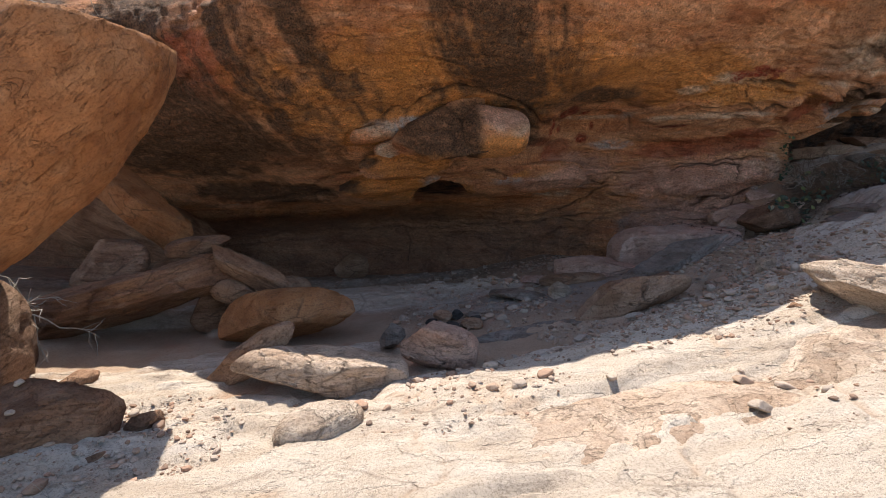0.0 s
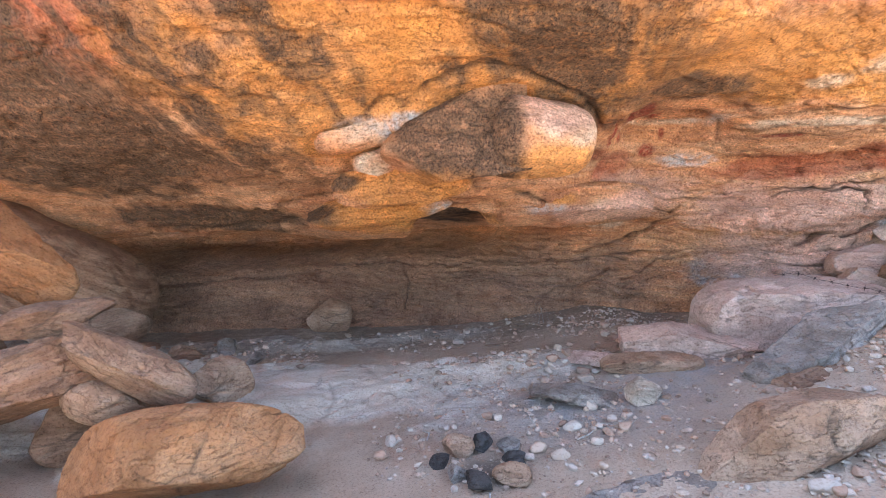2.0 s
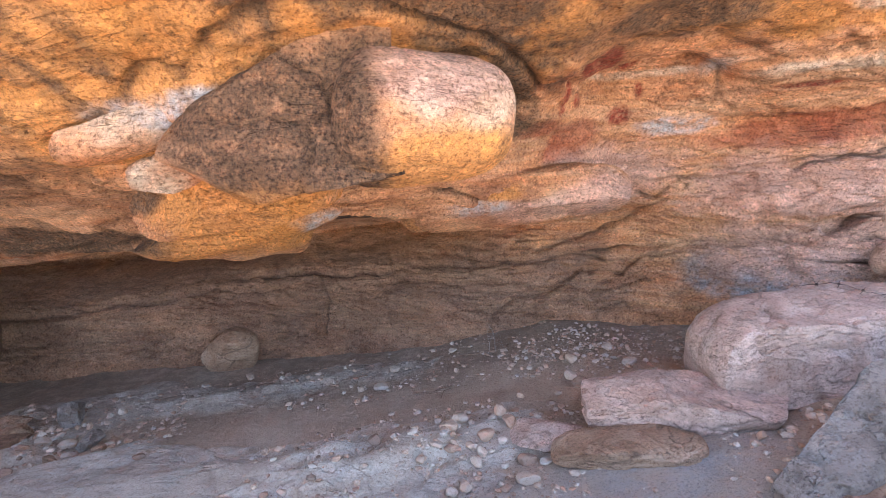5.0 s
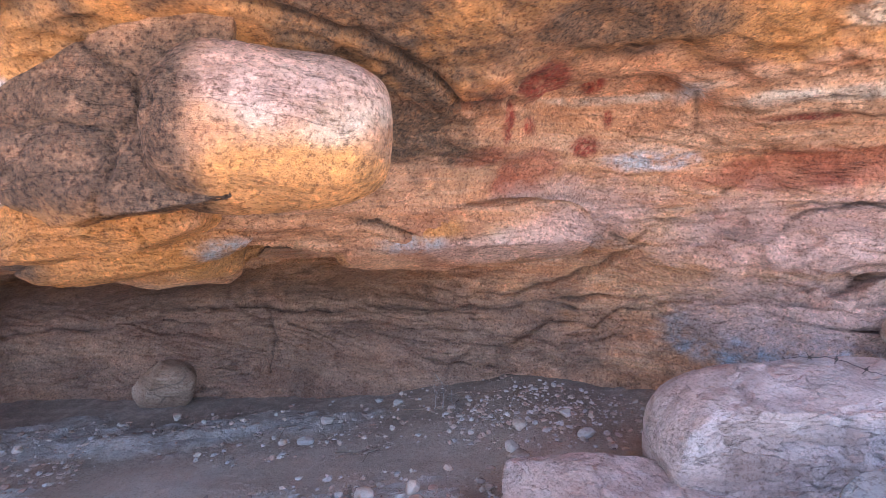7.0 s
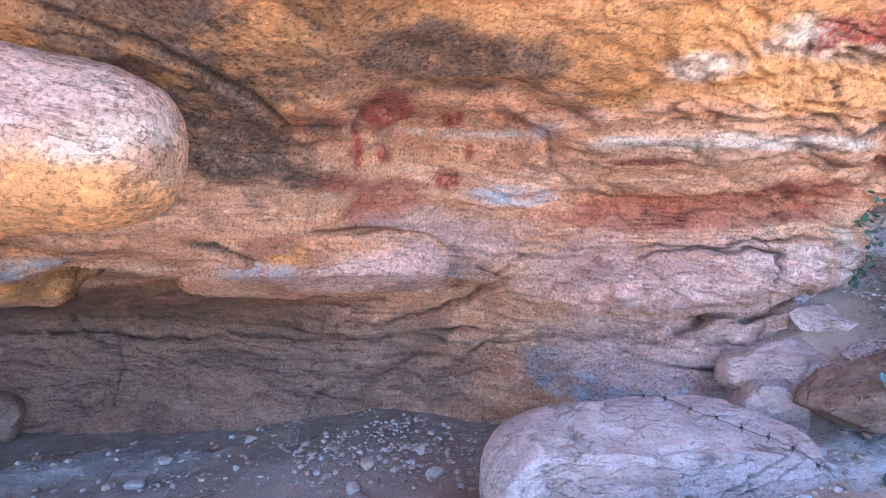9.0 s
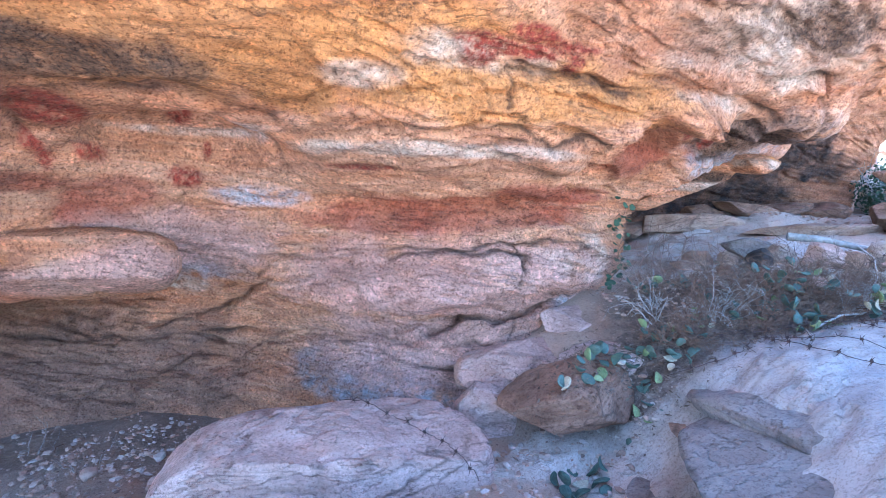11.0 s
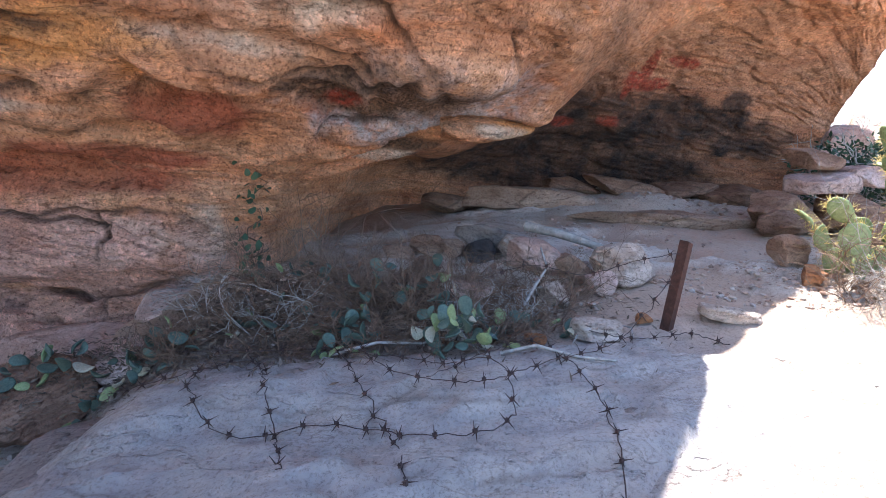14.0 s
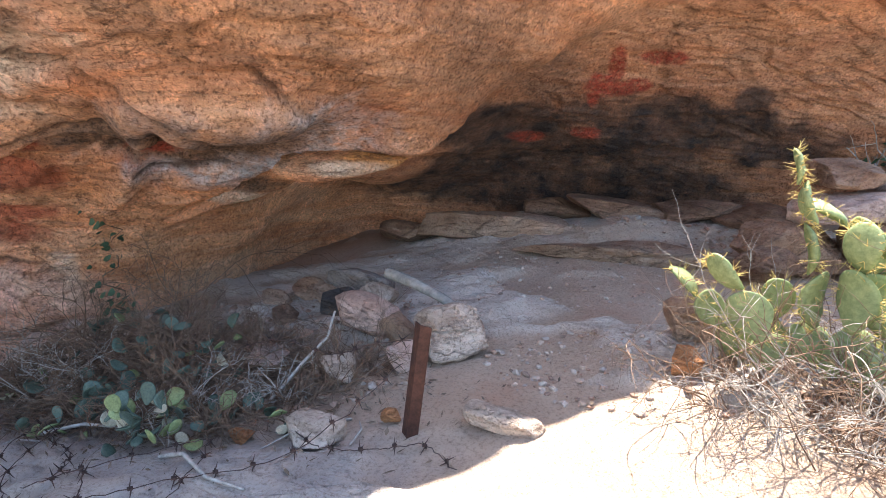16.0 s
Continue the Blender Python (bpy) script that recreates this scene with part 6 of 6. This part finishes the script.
PADS = [pad_mesh("pad", m, 400 + k, c) for k, (m, c) in enumerate([(PAD_BLUE, 0.3), (PAD_BLUE, -0.4), (PAD_GREEN, 0.2), (PAD_BLUE, 0.6), (PAD_TAN, 0.5), (PAD_GREEN, -0.2)])]


def pad_heap(cx, cy, rx, ry, count, seed, label, lift=0.10, size=(0.05, 0.10)):
    """Fallen pads lying and standing in a heap: one thing, each pad a part."""
    rsx = np.random.RandomState(seed)
    base = tagged(new("cactus_pads"), label, "cactus", "heaps of fallen cactus pads")
    base.location = (cx, cy, rest_z(cx, cy))
    bpy.context.view_layer.update()
    for k in range(count):
        a, r = rsx.uniform(0, 6.28), rsx.uniform(0, 1) ** 0.6
        x, y = cx + rx * r * math.cos(a), cy + ry * r * math.sin(a)
        s = rsx.uniform(*size)
        ob = new("pad", PADS[rsx.randint(6) if rsx.rand() < 0.55 else rsx.randint(2)])
        ob.parent = base
        m = pose(x, y, rest_z(x, y) + rsx.uniform(0.0, lift), rsx.uniform(15, 100), rsx.uniform(-50, 50), rsx.uniform(0, 360)) @ Matrix.Diagonal((s, s, s, 1))
        ob.matrix_local = Matrix.Translation(-base.location) @ m
    return base


HEAP = "heap of wilted bluish-green cactus pads on the ground"
pad_heap(4.80, 7.02, 0.34, 0.20, 34, 1, HEAP, 0.06)
pad_heap(4.45, 6.78, 0.22, 0.16, 14, 2, HEAP, 0.04, (0.07, 0.12))
pad_heap(5.15, 7.20, 0.30, 0.16, 20, 3, HEAP, 0.06)
pad_heap(5.75, 7.30, 0.40, 0.20, 24, 4, HEAP, 0.12)
pad_heap(6.20, 7.45, 0.30, 0.20, 26, 5, HEAP, 0.20, (0.05, 0.09))
pad_heap(6.42, 6.98, 0.14, 0.14, 34, 6, "drooping clump of wilted cactus pads", 0.18, (0.05, 0.095))
pad_heap(6.75, 7.05, 0.26, 0.16, 16, 7, HEAP, 0.08)
pad_heap(5.50, 7.85, 0.28, 0.18, 12, 8, HEAP, 0.08)
pad_heap(5.95, 7.00, 0.16, 0.10, 12, 9, HEAP, 0.05)

LEAF_MESH = pad_mesh("leaf", LEAF, 450, 0.3, 0.03)
creeper_stem = Tubes(4)
CLIFF_SHAPE = bvh_of(cliff)
stem_pts = [np.array((5.22 + 0.05 * math.sin(k * 1.7), 7.96 - 0.012 * k, 1.08 + 0.055 * k)) for k in range(14)]
for p in stem_pts:
    hit = CLIFF_SHAPE.ray_cast(Vector((p[0], 5.5, p[2])), Vector((0, 1, 0)))[0]
    if hit is not None and hit.y < 8.6:
        p[1] = hit.y - 0.02
    else:
        p[1] = 8.12
creeper_stem.add(stem_pts, 0.006, 0.003)
creeper = tagged(new("creeper", creeper_stem.mesh("stem", TWIG_BROWN)), "dark green creeper climbing the rock corner", "creeper")
for k in range(46):
    p = stem_pts[int(rs.randint(14))] + rs.normal(0, 0.035, 3) * np.array([1, 0.3, 1])
    ob = new("leaf", LEAF_MESH)
    s = rs.uniform(0.035, 0.06)
    ob.matrix_world = pose(p[0], p[1] - 0.02, p[2], rs.uniform(100, 170), rs.uniform(-40, 40), rs.uniform(-50, 50)) @ Matrix.Diagonal((s, s, s, 1))
    ob.parent = creeper


def spines(tubes, rsx, m, count, size):
    for _ in range(count):
        a = rsx.uniform(0, 6.28)
        r = 1.0 if rsx.rand() < 0.6 else rsx.uniform(0, 1) ** 0.5
        side = rsx.choice([-1, 1])
        q = Vector((0.36 * r * math.cos(a), side * 0.10 * math.sqrt(max(0, 1 - r * r)), 0.5 + 0.5 * r * math.sin(a)))
        base = m @ q
        for _ in range(2):
            d = Vector((math.cos(a) * r + rsx.normal(0, 0.5), side * 0.8 + rsx.normal(0, 0.5), math.sin(a) * r + rsx.normal(0, 0.5))).normalized()
            d = (m.to_3x3() @ d).normalized()
            tubes.add([base, base + d * size * rsx.uniform(0.6, 1.2)], 0.0017, 0.0004)


def cactus(x, y, arms, seed, label):
    """Prickly pear: chains of pads with yellow spines."""
    rsx = np.random.RandomState(seed)
    z = rest_z(x, y)
    thing = tagged(new("prickly_pear"), label, "cactus", "prickly pears")
    thing.location = (x, y, z)
    bpy.context.view_layer.update()
    sp = Tubes(3)
    for dx, dy, tilt, turn, sizes in arms:
        m = pose(x + dx, y + dy, z - 0.02, 0, tilt, turn)
        for k, s in enumerate(sizes):
            mm = m @ Matrix.Diagonal((s, s, s, 1))
            ob = new("pad", PADS[(2, 5)[k % 2]])
            ob.parent = thing
            ob.matrix_local = Matrix.Translation(-thing.location) @ mm
            spines(sp, rsx, mm, 34, 0.04)
            m = m @ Matrix.Translation((rsx.uniform(-0.1, 0.1) * s, 0, s * 0.93)) @ pose(0, 0, 0, rsx.uniform(-14, 14), rsx.uniform(-24, 24), rsx.uniform(-50, 50))
    so = new("spines", sp.mesh("spines", SPINE))
    so.parent = thing
    so.matrix_local = Matrix.Translation(-thing.location)
    tagged(so, "long yellow spines", kind="stuff")
    return thing


cactus(8.98, 7.62, [(-0.10, 0.1, -8, 10, (0.24, 0.24, 0.20, 0.17, 0.14)), (-0.02, 0.0, 6, -20, (0.26, 0.24, 0.20)), (-0.20, 0.05, -30, 20, (0.22, 0.22, 0.18)), (0.12, 0.05, 18, 0, (0.26, 0.26, 0.24, 0.2)), (0.22, -0.05, 34, 30, (0.26, 0.24, 0.22)), (0.02, -0.1, 10, 50, (0.24, 0.22, 0.18))], 1, "spiny green prickly pear in the sun")
cactus(9.35, 7.75, [(-0.05, 0.0, -10, 0, (0.28, 0.26, 0.24, 0.20)), (0.05, 0.05, 14, 20, (0.28, 0.26, 0.24)), (-0.15, -0.1, -24, -30, (0.26, 0.24, 0.2)), (0.18, -0.05, 32, 0, (0.26, 0.26, 0.22)), (0.0, -0.12, 0, 60, (0.26, 0.24))], 2, "spiny yellow-green prickly pear clump in the sun")
cactus(8.66, 7.75, [(0.0, 0.0, -25, 10, (0.20, 0.18, 0.16)), (0.06, 0.05, 10, -10, (0.20, 0.18))], 3, "small prickly pear beside dry twigs")


def leafy_bush(x, y, r, h, count, label, seed):
    rsx = np.random.RandomState(seed)
    z = float(ground_z(x, y))
    t = Tubes(3)
    for _ in range(10):
        a = rsx.uniform(0, 6.28)
        branch(t, rsx, (x, y, z), (0.7 * math.cos(a), 0.7 * math.sin(a), 0.8), h * 0.9, 0.012, 2)
    bush = tagged(new("bush", t.mesh("twigs", TWIG_GREY)), label, "bush", "bushes beyond the overhang")
    n = count
    c = rsx.normal(0, 1, (n, 3))
    c /= np.linalg.norm(c, axis=1, keepdims=True)
    c = c * rsx.uniform(0.45, 1, (n, 1)) ** 0.5 * np.array([r, r, h * 0.5]) + np.array([x, y, z + h * 0.55])
    c += 0.12 * r * rsx.normal(0, 1, (n, 3))
    u, w = rsx.normal(0, 1, (n, 3)), rsx.normal(0, 1, (n, 3))
    u /= np.linalg.norm(u, axis=1, keepdims=True)
    w -= u * (w * u).sum(1, keepdims=True)
    w /= np.linalg.norm(w, axis=1, keepdims=True)
    s = rsx.uniform(0.02, 0.045, (n, 1))
    v = np.stack([c - u * s, c + w * s * 0.45, c + u * s, c - w * s * 0.45], 1).reshape(-1, 3)
    lv = new("foliage", fast_mesh("foliage", v, np.arange(4 * n).reshape(n, 4), LEAF))
    lv.parent = bush
    return bush


for k, (x, y, r, h) in enumerate([(10.6, 10.3, 0.55, 0.7), (11.1, 10.6, 0.5, 0.6), (12.0, 11.6, 0.7, 0.8), (13.2, 12.6, 0.8, 0.9), (10.9, 9.6, 0.5, 0.5)]):
    leafy_bush(x, y, r, h, 1400, "small dusty green bush among boulders", 500 + k)
